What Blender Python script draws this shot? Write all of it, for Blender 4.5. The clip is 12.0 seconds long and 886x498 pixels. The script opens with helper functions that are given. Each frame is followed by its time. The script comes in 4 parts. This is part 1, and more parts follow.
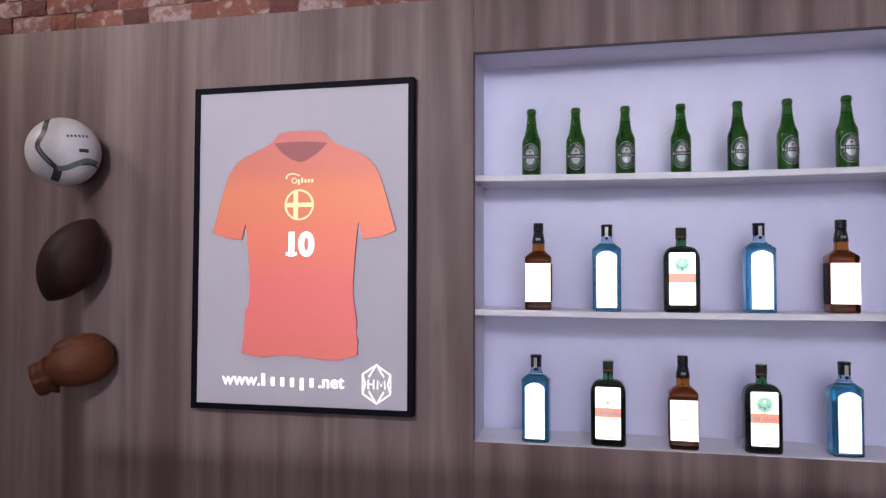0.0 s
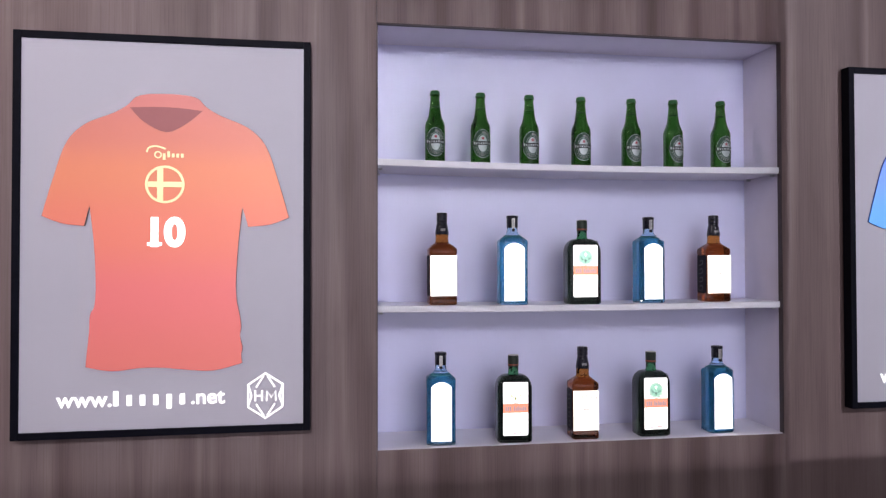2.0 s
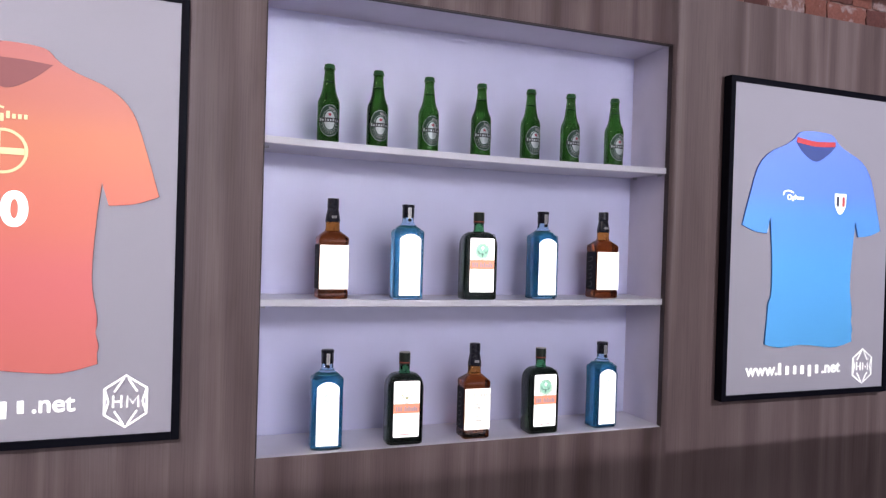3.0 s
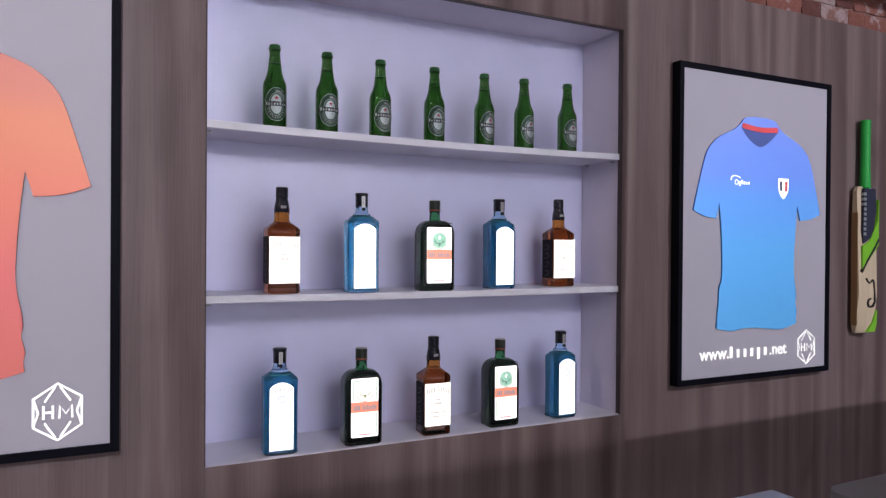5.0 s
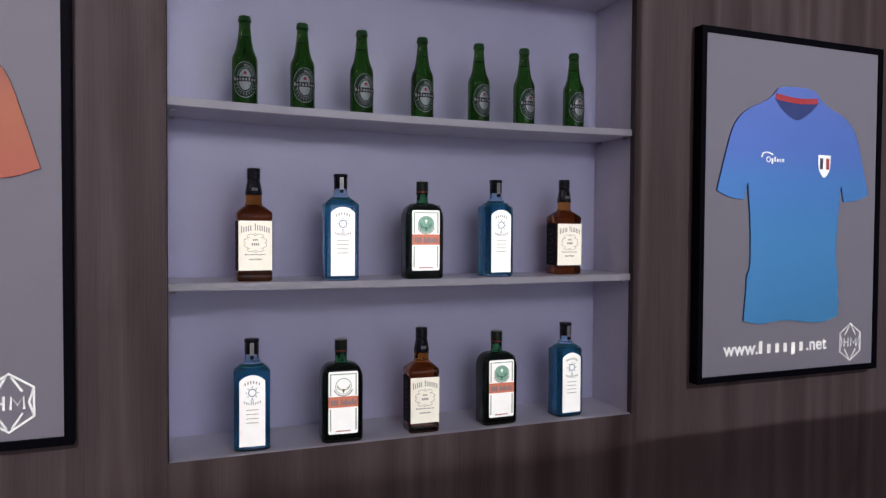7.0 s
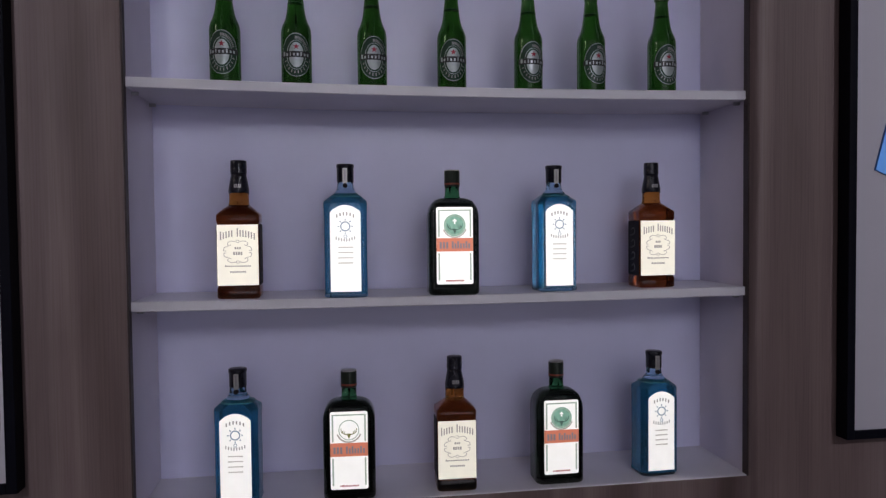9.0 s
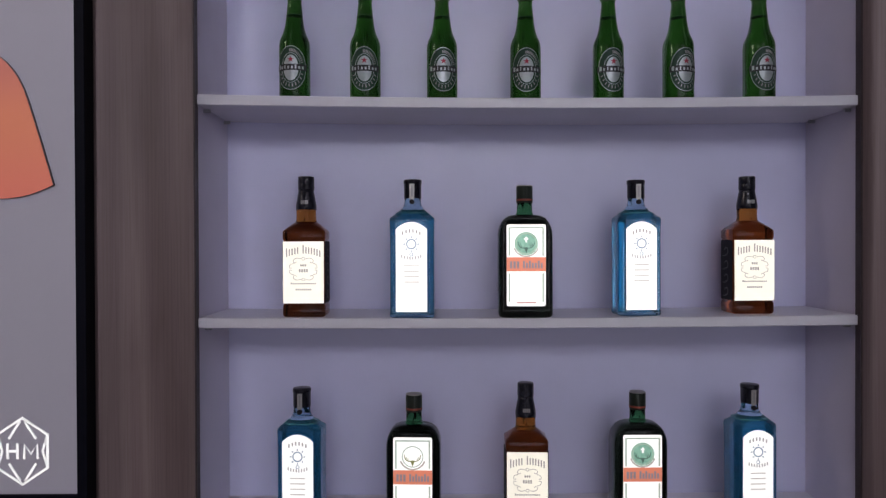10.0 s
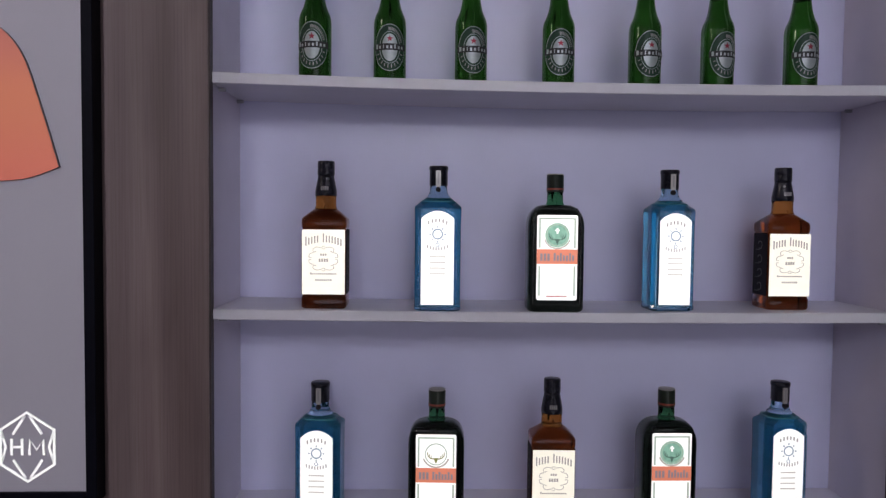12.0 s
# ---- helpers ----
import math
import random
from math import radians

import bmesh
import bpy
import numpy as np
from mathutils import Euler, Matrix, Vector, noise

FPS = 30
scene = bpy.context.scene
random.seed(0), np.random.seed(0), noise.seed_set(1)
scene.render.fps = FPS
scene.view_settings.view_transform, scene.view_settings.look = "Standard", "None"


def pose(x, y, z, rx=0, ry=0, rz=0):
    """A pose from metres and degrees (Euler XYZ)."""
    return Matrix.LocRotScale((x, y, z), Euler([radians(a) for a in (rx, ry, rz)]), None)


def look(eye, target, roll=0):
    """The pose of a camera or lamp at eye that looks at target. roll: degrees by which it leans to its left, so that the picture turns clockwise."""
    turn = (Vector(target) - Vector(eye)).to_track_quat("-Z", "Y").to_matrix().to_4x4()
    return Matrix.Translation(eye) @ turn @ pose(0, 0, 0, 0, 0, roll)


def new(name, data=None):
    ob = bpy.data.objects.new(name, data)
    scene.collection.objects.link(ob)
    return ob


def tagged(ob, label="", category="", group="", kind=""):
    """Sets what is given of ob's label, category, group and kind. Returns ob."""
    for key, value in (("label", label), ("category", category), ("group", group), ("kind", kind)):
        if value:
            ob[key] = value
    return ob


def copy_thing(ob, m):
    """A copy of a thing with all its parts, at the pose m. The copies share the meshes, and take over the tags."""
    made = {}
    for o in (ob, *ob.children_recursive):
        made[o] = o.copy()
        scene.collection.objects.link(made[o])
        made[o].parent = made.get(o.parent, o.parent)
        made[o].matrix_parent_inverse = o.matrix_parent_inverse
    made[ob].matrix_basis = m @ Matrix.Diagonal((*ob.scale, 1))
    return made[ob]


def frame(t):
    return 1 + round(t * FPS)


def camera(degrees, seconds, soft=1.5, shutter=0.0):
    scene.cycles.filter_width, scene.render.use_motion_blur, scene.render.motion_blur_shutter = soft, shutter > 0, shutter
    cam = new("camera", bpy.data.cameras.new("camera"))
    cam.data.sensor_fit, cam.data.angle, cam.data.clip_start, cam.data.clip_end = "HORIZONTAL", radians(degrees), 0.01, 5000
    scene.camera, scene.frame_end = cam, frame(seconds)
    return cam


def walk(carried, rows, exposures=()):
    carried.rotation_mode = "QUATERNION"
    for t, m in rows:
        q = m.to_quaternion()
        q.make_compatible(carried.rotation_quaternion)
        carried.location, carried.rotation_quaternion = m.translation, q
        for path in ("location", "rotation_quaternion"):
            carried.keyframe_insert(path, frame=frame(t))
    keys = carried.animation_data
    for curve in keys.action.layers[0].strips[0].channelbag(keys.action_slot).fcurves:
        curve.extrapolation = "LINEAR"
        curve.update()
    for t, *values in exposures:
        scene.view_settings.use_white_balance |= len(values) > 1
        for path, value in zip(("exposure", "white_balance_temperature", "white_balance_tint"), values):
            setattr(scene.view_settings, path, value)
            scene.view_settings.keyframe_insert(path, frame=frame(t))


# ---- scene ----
import mathutils.geometry

cam = camera(64.6, 12.0, soft=1.35)
PATH = [
    (0, (0.339, -2.099, 1.501), (-0.07, -0.142, 1.575), 0.1),
    (0.5, (0.202, -2.069, 1.552), (-0.065, -0.087, 1.594), 1.0),
    (1, (0.009, -2.079, 1.573), (-0.013, -0.079, 1.557), -0.2),
    (1.5, (-0.076, -2.033, 1.542), (0.063, -0.038, 1.548), 1.1),
    (2, (-0.115, -1.938, 1.522), (0.185, 0.039, 1.555), -0.1),
    (2.5, (-0.151, -1.848, 1.553), (0.366, 0.084, 1.56), 1.6),
    (3, (-0.197, -1.783, 1.551), (0.51, 0.088, 1.533), 1.7),
    (3.5, (-0.253, -1.738, 1.537), (0.589, 0.076, 1.531), 0.7),
    (3.7, (-0.265, -1.729, 1.544), (0.625, 0.062, 1.529), 0.8),
    (5.3, (-0.208, -1.686, 1.518), (0.671, 0.11, 1.507), 0.2),
    (5.5, (-0.191, -1.688, 1.526), (0.683, 0.111, 1.518), -0.0),
    (6, (-0.129, -1.689, 1.538), (0.694, 0.134, 1.501), 0.3),
    (6.5, (-0.051, -1.687, 1.53), (0.689, 0.171, 1.482), 0.6),
    (6.7, (-0.024, -1.677, 1.526), (0.706, 0.184, 1.47), 0.5),
    (8.3, (0.166, -1.42, 1.493), (0.802, 0.476, 1.453), -2.3),
    (8.5, (0.233, -1.4, 1.503), (0.751, 0.531, 1.459), -2.0),
    (9, (0.37, -1.338, 1.53), (0.672, 0.638, 1.464), -0.6),
    (9.5, (0.443, -1.31, 1.506), (0.524, 0.689, 1.501), 0.2),
    (10, (0.433, -1.277, 1.532), (0.454, 0.723, 1.516), -0.2),
    (10.5, (0.417, -1.251, 1.534), (0.374, 0.749, 1.525), -0.0),
    (11, (0.37, -1.231, 1.555), (0.355, 0.769, 1.524), -0.2),
    (11.5, (0.36, -1.215, 1.57), (0.391, 0.783, 1.478), 0.1),
    (12, (0.356, -1.218, 1.559), (0.424, 0.779, 1.471), 0.6),
]
EXPOSURES = [(0.0, 0.15), (2.5, 0.2), (3.7, 0.17), (5.5, -0.15), (6.0, -0.28), (6.5, -0.78), (8.5, -1.22), (9.5, -0.90), (10.5, -0.8), (12.0, -0.78)]
walk(cam, [(t, look(eye, target, roll)) for t, eye, target, roll in PATH], EXPOSURES)

# ---- world and light ----
world = bpy.data.worlds.new("world")
scene.world = world
world.use_nodes = True
world.node_tree.nodes["Background"].inputs[0].default_value = (0.5, 0.5, 0.6, 1)
world.node_tree.nodes["Background"].inputs[1].default_value = 0.02


def area_lamp(name, eye, target, sx, sy, power, color):
    data = bpy.data.lights.new(name, "AREA")
    data.shape, data.size, data.size_y, data.energy, data.color = "RECTANGLE", sx, sy, power, color
    ob = new(name, data)
    ob.matrix_world = look(eye, target)
    return ob


# unseen lamps added: two soft fills for the wall, a warm one upper left
area_lamp("hall_light", (1.3, -6.2, 1.35), (1.1, 0.0, 1.5), 5.0, 2.4, 82, (0.90, 0.87, 1.0))
area_lamp("hall_light", (0.6, -3.6, 3.3), (0.6, -0.6, 1.2), 4.5, 0.8, 18, (0.95, 0.88, 1.0))
area_lamp("hall_light", (-2.5, -1.35, 3.2), (-1.6, 0.0, 1.9), 0.6, 0.6, 24, (1.0, 0.86, 0.80))
# eye, then the stretch of wall that the beam covers, and its power
PROJECTORS = [((-0.55, -2.9, 2.55), -1.35, -0.001, 0.90, 3.0, 186, 0.0020), ((2.3, -2.9, 2.75), 1.217, 3.4, 0.890, 2.44, 214, 0.0004)]
# unseen bank of small beams added over the recess, at several heights, so that the bottles' shades melt into one
# another
PROJECTORS += [((x, -2.9, z), -0.001, 1.217, 0.89, 3.0, 19.5, 0.0012) for x, z in ((-0.14, 2.45), (0.10, 2.66), (0.32, 2.26), (0.52, 2.56), (0.76, 2.36), (0.98, 2.68), (1.22, 2.28), (1.46, 2.52))]
PICTURE_EYE, PICTURE_POWER = (0.6, -2.4, 2.92), 720
for eye, x0, x1, z0, z1, power, lamp_size in PROJECTORS:
    data = bpy.data.lights.new("projector_beam", "SPOT")
    data.energy, data.color, data.spot_size, data.spot_blend, data.shadow_soft_size = power, (0.89, 0.885, 1.0), radians(100 if power > 50 else 52), 0.3, lamp_size
    new("projector_beam", data).matrix_world = look(eye, ((x0 + x1) / 2, 0, 1.7))
data = bpy.data.lights.new("picture_beam", "SPOT")
data.energy, data.color, data.spot_size, data.spot_blend, data.shadow_soft_size = PICTURE_POWER, (1.0, 0.98, 0.95), radians(84), 0.15, 0.00004
new("picture_beam", data).matrix_world = look(PICTURE_EYE, (PICTURE_EYE[0], 0, 1.6))


# ---- materials ----
def material(name, color, rough=0.5, metal=0.0, vary=0.08, scale=30.0, bump=0.0, stretch=(1, 1, 1), trans=0.0, ior=1.45, coat=0.0, fine=4.0, spec=0.5):
    """A surface with grain at two scales, in metres of the thing itself."""
    m = bpy.data.materials.new(name)
    m.use_nodes = True
    nodes, links = m.node_tree.nodes, m.node_tree.links
    b = nodes["Principled BSDF"]
    b.inputs["Roughness"].default_value, b.inputs["Metallic"].default_value = rough, metal
    b.inputs["Transmission Weight"].default_value, b.inputs["IOR"].default_value = trans, ior
    b.inputs["Coat Weight"].default_value, b.inputs["Specular IOR Level"].default_value = coat, spec
    b.inputs["Base Color"].default_value = (*color, 1)
    if vary or bump:
        where = nodes.new("ShaderNodeTexCoord")
        place = nodes.new("ShaderNodeMapping")
        place.inputs["Scale"].default_value = stretch
        links.new(where.outputs["Object"], place.inputs[0])
        big, small = nodes.new("ShaderNodeTexNoise"), nodes.new("ShaderNodeTexNoise")
        for n, f in ((big, scale / fine), (small, scale)):
            n.inputs["Scale"].default_value, n.inputs["Detail"].default_value = f, 5
            links.new(place.outputs[0], n.inputs["Vector"])
        add = nodes.new("ShaderNodeMath")
        links.new(big.outputs[0], add.inputs[0]), links.new(small.outputs[0], add.inputs[1])
        ramp = nodes.new("ShaderNodeValToRGB")
        half = nodes.new("ShaderNodeMath")
        half.operation, half.inputs[1].default_value = "MULTIPLY", 0.5
        links.new(add.outputs[0], half.inputs[0]), links.new(half.outputs[0], ramp.inputs[0])
        ramp.color_ramp.elements[0].position, ramp.color_ramp.elements[1].position = 0.3, 0.7
        ramp.color_ramp.elements[0].color = (*[c * (1 - vary) for c in color], 1)
        ramp.color_ramp.elements[1].color = (*[min(1, c * (1 + vary)) for c in color], 1)
        links.new(ramp.outputs[0], b.inputs["Base Color"])
        if bump:
            bm_node = nodes.new("ShaderNodeBump")
            bm_node.inputs["Strength"].default_value, bm_node.inputs["Distance"].default_value = bump, 0.002
            links.new(small.outputs[0], bm_node.inputs["Height"]), links.new(bm_node.outputs[0], b.inputs["Normal"])
    return m


def wood_laminate():
    """Greyed oak laminate: broad upright bands, fine upright grain, a few dark streaks."""
    m = bpy.data.materials.new("grey_oak_laminate")
    m.use_nodes = True
    nodes, links = m.node_tree.nodes, m.node_tree.links
    b = nodes["Principled BSDF"]
    where = nodes.new("ShaderNodeTexCoord")

    def grain(sx, sz, detail, rough=0.55, warp=0.0):
        place = nodes.new("ShaderNodeMapping")
        place.inputs["Scale"].default_value = (sx, sx, sz)
        links.new(where.outputs["Object"], place.inputs[0])
        n = nodes.new("ShaderNodeTexNoise")
        n.inputs["Scale"].default_value, n.inputs["Detail"].default_value = 1.0, detail
        n.inputs["Roughness"].default_value, n.inputs["Distortion"].default_value = rough, warp
        links.new(place.outputs[0], n.inputs["Vector"])
        return n.outputs[0]

    broad, mid, thin = grain(9.0, 0.25, 1.0, 0.4, 0.5), grain(21, 0.7, 2, 0.5, 0.9), grain(290, 4.0, 4, 0.6, 0.4)
    knot = grain(6.5, 2.2, 3, 0.5, 0.6)

    def ramp(value, stops):
        r = nodes.new("ShaderNodeValToRGB")
        while len(r.color_ramp.elements) < len(stops):
            r.color_ramp.elements.new(0.5)
        for e, (p, c) in zip(r.color_ramp.elements, stops):
            e.position, e.color = p, (*c, 1)
        links.new(value, r.inputs[0])
        return r.outputs[0]

    def mix(kind, factor, a, c):
        x = nodes.new("ShaderNodeMix")
        x.data_type, x.blend_type = "RGBA", kind
        x.inputs[0].default_value = factor
        links.new(a, x.inputs[6]), links.new(c, x.inputs[7])
        return x.outputs[2]

    base = ramp(broad, [(0.26, (0.094, 0.062, 0.060)), (0.40, (0.148, 0.104, 0.100)), (0.50, (0.203, 0.150, 0.145)), (0.60, (0.171, 0.121, 0.117)), (0.74, (0.110, 0.074, 0.071))])
    streak = ramp(mid, [(0.30, (0.70, 0.67, 0.66)), (0.42, (0.95, 0.94, 0.94)), (0.58, (1, 1, 1)), (0.72, (1.14, 1.14, 1.13))])
    fine = ramp(thin, [(0.36, (0.74, 0.72, 0.71)), (0.50, (0.98, 0.98, 0.98)), (0.64, (1.10, 1.10, 1.10))])
    spots = ramp(knot, [(0.24, (0.62, 0.58, 0.57)), (0.40, (0.94, 0.93, 0.93)), (0.55, (1.05, 1.05, 1.05))])
    links.new(mix("MULTIPLY", 0.5, mix("MULTIPLY", 0.36, mix("MULTIPLY", 0.6, base, spots), streak), fine), b.inputs["Base Color"])
    b.inputs["Roughness"].default_value = 0.5
    b.inputs["Specular IOR Level"].default_value = 0.25
    bump = nodes.new("ShaderNodeBump")
    bump.inputs["Strength"].default_value, bump.inputs["Distance"].default_value = 0.12, 0.001
    links.new(thin, bump.inputs["Height"]), links.new(bump.outputs[0], b.inputs["Normal"])
    return m


def upright_blend(name, low, high, stops, rough=0.6):
    """Projected colours painted in, running from one into the next up the shirt."""
    m = bpy.data.materials.new(name)
    m.use_nodes = True
    nodes, links = m.node_tree.nodes, m.node_tree.links
    b = nodes["Principled BSDF"]
    where, split, span = nodes.new("ShaderNodeTexCoord"), nodes.new("ShaderNodeSeparateXYZ"), nodes.new("ShaderNodeMapRange")
    links.new(where.outputs["Object"], split.inputs[0]), links.new(split.outputs["Z"], span.inputs[0])
    span.inputs[1].default_value, span.inputs[2].default_value = low, high
    r = nodes.new("ShaderNodeValToRGB")
    while len(r.color_ramp.elements) < len(stops):
        r.color_ramp.elements.new(0.5)
    for e, (p, c) in zip(r.color_ramp.elements, stops):
        e.position, e.color = p, (*c, 1)
    r.color_ramp.interpolation = "EASE"
    links.new(span.outputs[0], r.inputs[0]), links.new(r.outputs[0], b.inputs["Base Color"])
    b.inputs["Roughness"].default_value = rough
    return m


def brick_material(name, tint, lime_share):
    """Old fired clay; lime_share of its face carries flaked lime."""
    m = bpy.data.materials.new(name)
    m.use_nodes = True
    nodes, links = m.node_tree.nodes, m.node_tree.links
    b = nodes["Principled BSDF"]
    info, where = nodes.new("ShaderNodeObjectInfo"), nodes.new("ShaderNodeTexCoord")
    r = nodes.new("ShaderNodeValToRGB")
    stops = [(0.0, tuple(c * 0.80 for c in tint)), (0.35, tint), (0.7, tuple(c * 1.12 for c in tint)), (1.0, tuple(c * 0.92 for c in tint))]
    while len(r.color_ramp.elements) < len(stops):
        r.color_ramp.elements.new(0.5)
    for e, (p, c) in zip(r.color_ramp.elements, stops):
        e.position, e.color = p, (*c, 1)
    links.new(info.outputs["Random"], r.inputs[0])
    shift = nodes.new("ShaderNodeVectorMath")
    shift.operation = "ADD"
    spread = nodes.new("ShaderNodeMath")
    spread.operation, spread.inputs[1].default_value = "MULTIPLY", 37.0
    links.new(info.outputs["Random"], spread.inputs[0])
    links.new(where.outputs["Object"], shift.inputs[0]), links.new(spread.outputs[0], shift.inputs[1])
    lime, grit = nodes.new("ShaderNodeTexNoise"), nodes.new("ShaderNodeTexNoise")
    for n, f in ((lime, 26), (grit, 120)):
        n.inputs["Scale"].default_value, n.inputs["Detail"].default_value = f, 6
        links.new(shift.outputs[0], n.inputs["Vector"])
    mask = nodes.new("ShaderNodeValToRGB")
    mask.color_ramp.elements[0].position, mask.color_ramp.elements[1].position = 0.70 - 0.30 * lime_share, 0.80 - 0.30 * lime_share
    links.new(lime.outputs[0], mask.inputs[0])
    mix = nodes.new("ShaderNodeMix")
    mix.data_type = "RGBA"
    links.new(mask.outputs[0], mix.inputs[0]), links.new(r.outputs[0], mix.inputs[6])
    mix.inputs[7].default_value = (0.47, 0.34, 0.33, 1)
    dark = nodes.new("ShaderNodeMix")
    dark.data_type, dark.blend_type = "RGBA", "MULTIPLY"
    dark.inputs[0].default_value = 0.6
    links.new(mix.outputs[2], dark.inputs[6]), links.new(grit.outputs[0], dark.inputs[7])
    links.new(dark.outputs[2], b.inputs["Base Color"])
    b.inputs["Roughness"].default_value = 0.85
    bump = nodes.new("ShaderNodeBump")
    bump.inputs["Strength"].default_value, bump.inputs["Distance"].default_value = 0.9, 0.010
    links.new(lime.outputs[0], bump.inputs["Height"]), links.new(bump.outputs[0], b.inputs["Normal"])
    return m


WOOD = wood_laminate()
WOOD_EDGE = material("dark_edge_band", (0.05, 0.032, 0.03), 0.5, vary=0.2, scale=60)
LAMINATE = material("pale_laminate", (0.585, 0.585, 0.775), 0.32, vary=0.05, scale=8, bump=0.03)
SIDE_LAMINATE = material("pale_side_laminate", (0.64, 0.595, 0.675), 0.30, vary=0.06, scale=9, bump=0.03)
SHELF_WHITE = material("shelf_laminate", (0.71, 0.685, 0.745), 0.35, vary=0.05, scale=10, bump=0.03)
EDGE_WHITE = material("shelf_edge_strip", (0.66, 0.65, 0.70), 0.4, vary=0.05, scale=20)
BLACK_FRAME = material("black_frame_paint", (0.004, 0.004, 0.008), 0.55, vary=0.25, scale=40, bump=0.05, spec=0.08)
PAPER = material("grey_poster_paper", (0.47, 0.445, 0.50), 0.55, vary=0.03, scale=6, bump=0.02)
# white and cream poster marks: projected light painted in as flat colour
WHITE_INK_LIGHT = material("white_ink_and_light", (0.90, 0.90, 0.89), 0.6, vary=0.02)
CREAM_LIGHT = material("cream_projected_light", (0.40, 0.36, 0.20), 0.6, vary=0.03)
# shirts and collars: projected coloured light painted in as base colour
RED_SHIRT = upright_blend("orange_red_projected_light", 1.235, 1.955, [(0.0, (0.297, 0.063, 0.056)), (0.28, (0.304, 0.059, 0.061)), (0.5, (0.304, 0.069, 0.046)), (0.72, (0.284, 0.079, 0.040)), (0.86, (0.238, 0.063, 0.046)), (1.0, (0.218, 0.059, 0.056))])
BLUE_SHIRT = upright_blend("blue_projected_light", 1.235, 1.955, [(0.0, (0.038, 0.170, 0.37)), (0.35, (0.042, 0.180, 0.41)), (0.58, (0.048, 0.158, 0.42)), (0.75, (0.064, 0.128, 0.41)), (1.0, (0.074, 0.124, 0.39))])
RED_COLLAR = material("collar_shade_red", (0.115, 0.032, 0.036), 0.7, vary=0.05)
BLUE_COLLAR = material("collar_shade_blue", (0.020, 0.034, 0.13), 0.7, vary=0.05)
RED_TRIM = material("red_trim", (0.30, 0.028, 0.035), 0.6, vary=0.05)
BOARD_EDGE = material("cut_board_edge", (0.16, 0.13, 0.14), 0.8, vary=0.1)
NAVY = material("navy_ink_and_light", (0.022, 0.026, 0.05), 0.6, vary=0.05)
GREY_INK = material("grey_ink", (0.28, 0.27, 0.27), 0.6, vary=0.05)
FADED_INK = material("faded_brown_ink", (0.26, 0.24, 0.23), 0.6, vary=0.25, scale=300)
PALE_INK = material("pale_ink", (0.36, 0.33, 0.30), 0.6, vary=0.05)
BLUE_INK = material("blue_grey_ink", (0.17, 0.25, 0.33), 0.6, vary=0.1)
BAND_INK = material("slate_ink", (0.20, 0.16, 0.18), 0.6, vary=0.1)
LABEL = material("white_label_paper", (0.93, 0.92, 0.90), 0.55, vary=0.03, scale=40)
CREAM_LABEL = material("cream_label_paper", (0.80, 0.76, 0.66), 0.6, vary=0.05, scale=40)
BLACK_LABEL = material("black_side_label", (0.010, 0.009, 0.012), 0.65, vary=0.2, spec=0.2)
EMBOSS = material("dull_grey_emboss", (0.07, 0.065, 0.065), 0.6, vary=0.2)
ORANGE_INK = material("orange_band_ink", (0.56, 0.17, 0.10), 0.6, vary=0.04)
GREEN_INK = material("green_disc_ink", (0.17, 0.34, 0.26), 0.6, vary=0.3, scale=160)
DARK_SAGE = material("dark_sage_ink", (0.05, 0.11, 0.085), 0.6, vary=0.2)
OLIVE_INK = material("olive_ink", (0.16, 0.17, 0.04), 0.6, vary=0.2)
SAGE_INK = material("sage_border_ink", (0.30, 0.37, 0.30), 0.6, vary=0.2, scale=200)
BLUE_GLASS = material("blue_gin_glass", (0.42, 0.80, 0.97), 0.02, vary=0, trans=1.0, ior=1.46)
GIN_BLUE = material("blue_gin", (0.24, 0.68, 0.92), 0.08, vary=0, trans=0.72, ior=1.34)
TURQUOISE = material("turquoise_liquid", (0.25, 0.80, 0.84), 0.05, vary=0, trans=0.7, ior=1.33)
CLEAR_BLUE = material("pale_blue_glass", (0.50, 0.74, 0.92), 0.03, vary=0, trans=1.0, ior=1.2)
AMBER = material("whiskey_glass", (0.29, 0.064, 0.014), 0.03, vary=0, trans=1.0, ior=1.38)
PALE_AMBER = material("amber_neck_glass", (0.66, 0.26, 0.05), 0.03, vary=0, trans=1.0, ior=1.3)
DARK_GREEN = material("dark_green_glass", (0.028, 0.045, 0.028), 0.06, vary=0, trans=1.0, ior=1.4)
NECK_GREEN = material("green_neck_glass", (0.10, 0.42, 0.16), 0.04, vary=0, trans=1.0, ior=1.3)
BEER_GREEN = material("green_beer_glass", (0.034, 0.155, 0.016), 0.05, vary=0, trans=1.0, ior=1.38)
BLACK_CAP = material("black_cap_plastic", (0.010, 0.010, 0.016), 0.25, vary=0.2, scale=90, bump=0.05)
DARK_CAP = material("dark_green_cap", (0.018, 0.026, 0.018), 0.35, metal=0.3, vary=0.2)
CAP_RIM = material("pale_metal_rim", (0.42, 0.40, 0.38), 0.35, metal=0.7, vary=0.1)
RUST_RING = material("rust_red_ring", (0.24, 0.05, 0.03), 0.4, vary=0.1)
GREEN_CROWN = material("green_crown_cap", (0.02, 0.10, 0.03), 0.35, metal=0.4, vary=0.15)
SILVER_INK = material("silver_ink", (0.34, 0.37, 0.38), 0.35, metal=0.3, vary=0.1, scale=150)
DEEP_GREEN = material("deep_green_ink", (0.016, 0.045, 0.026), 0.5, vary=0.1, spec=0.25)
RED_INK = material("red_ink", (0.27, 0.015, 0.04), 0.6, vary=0.05)
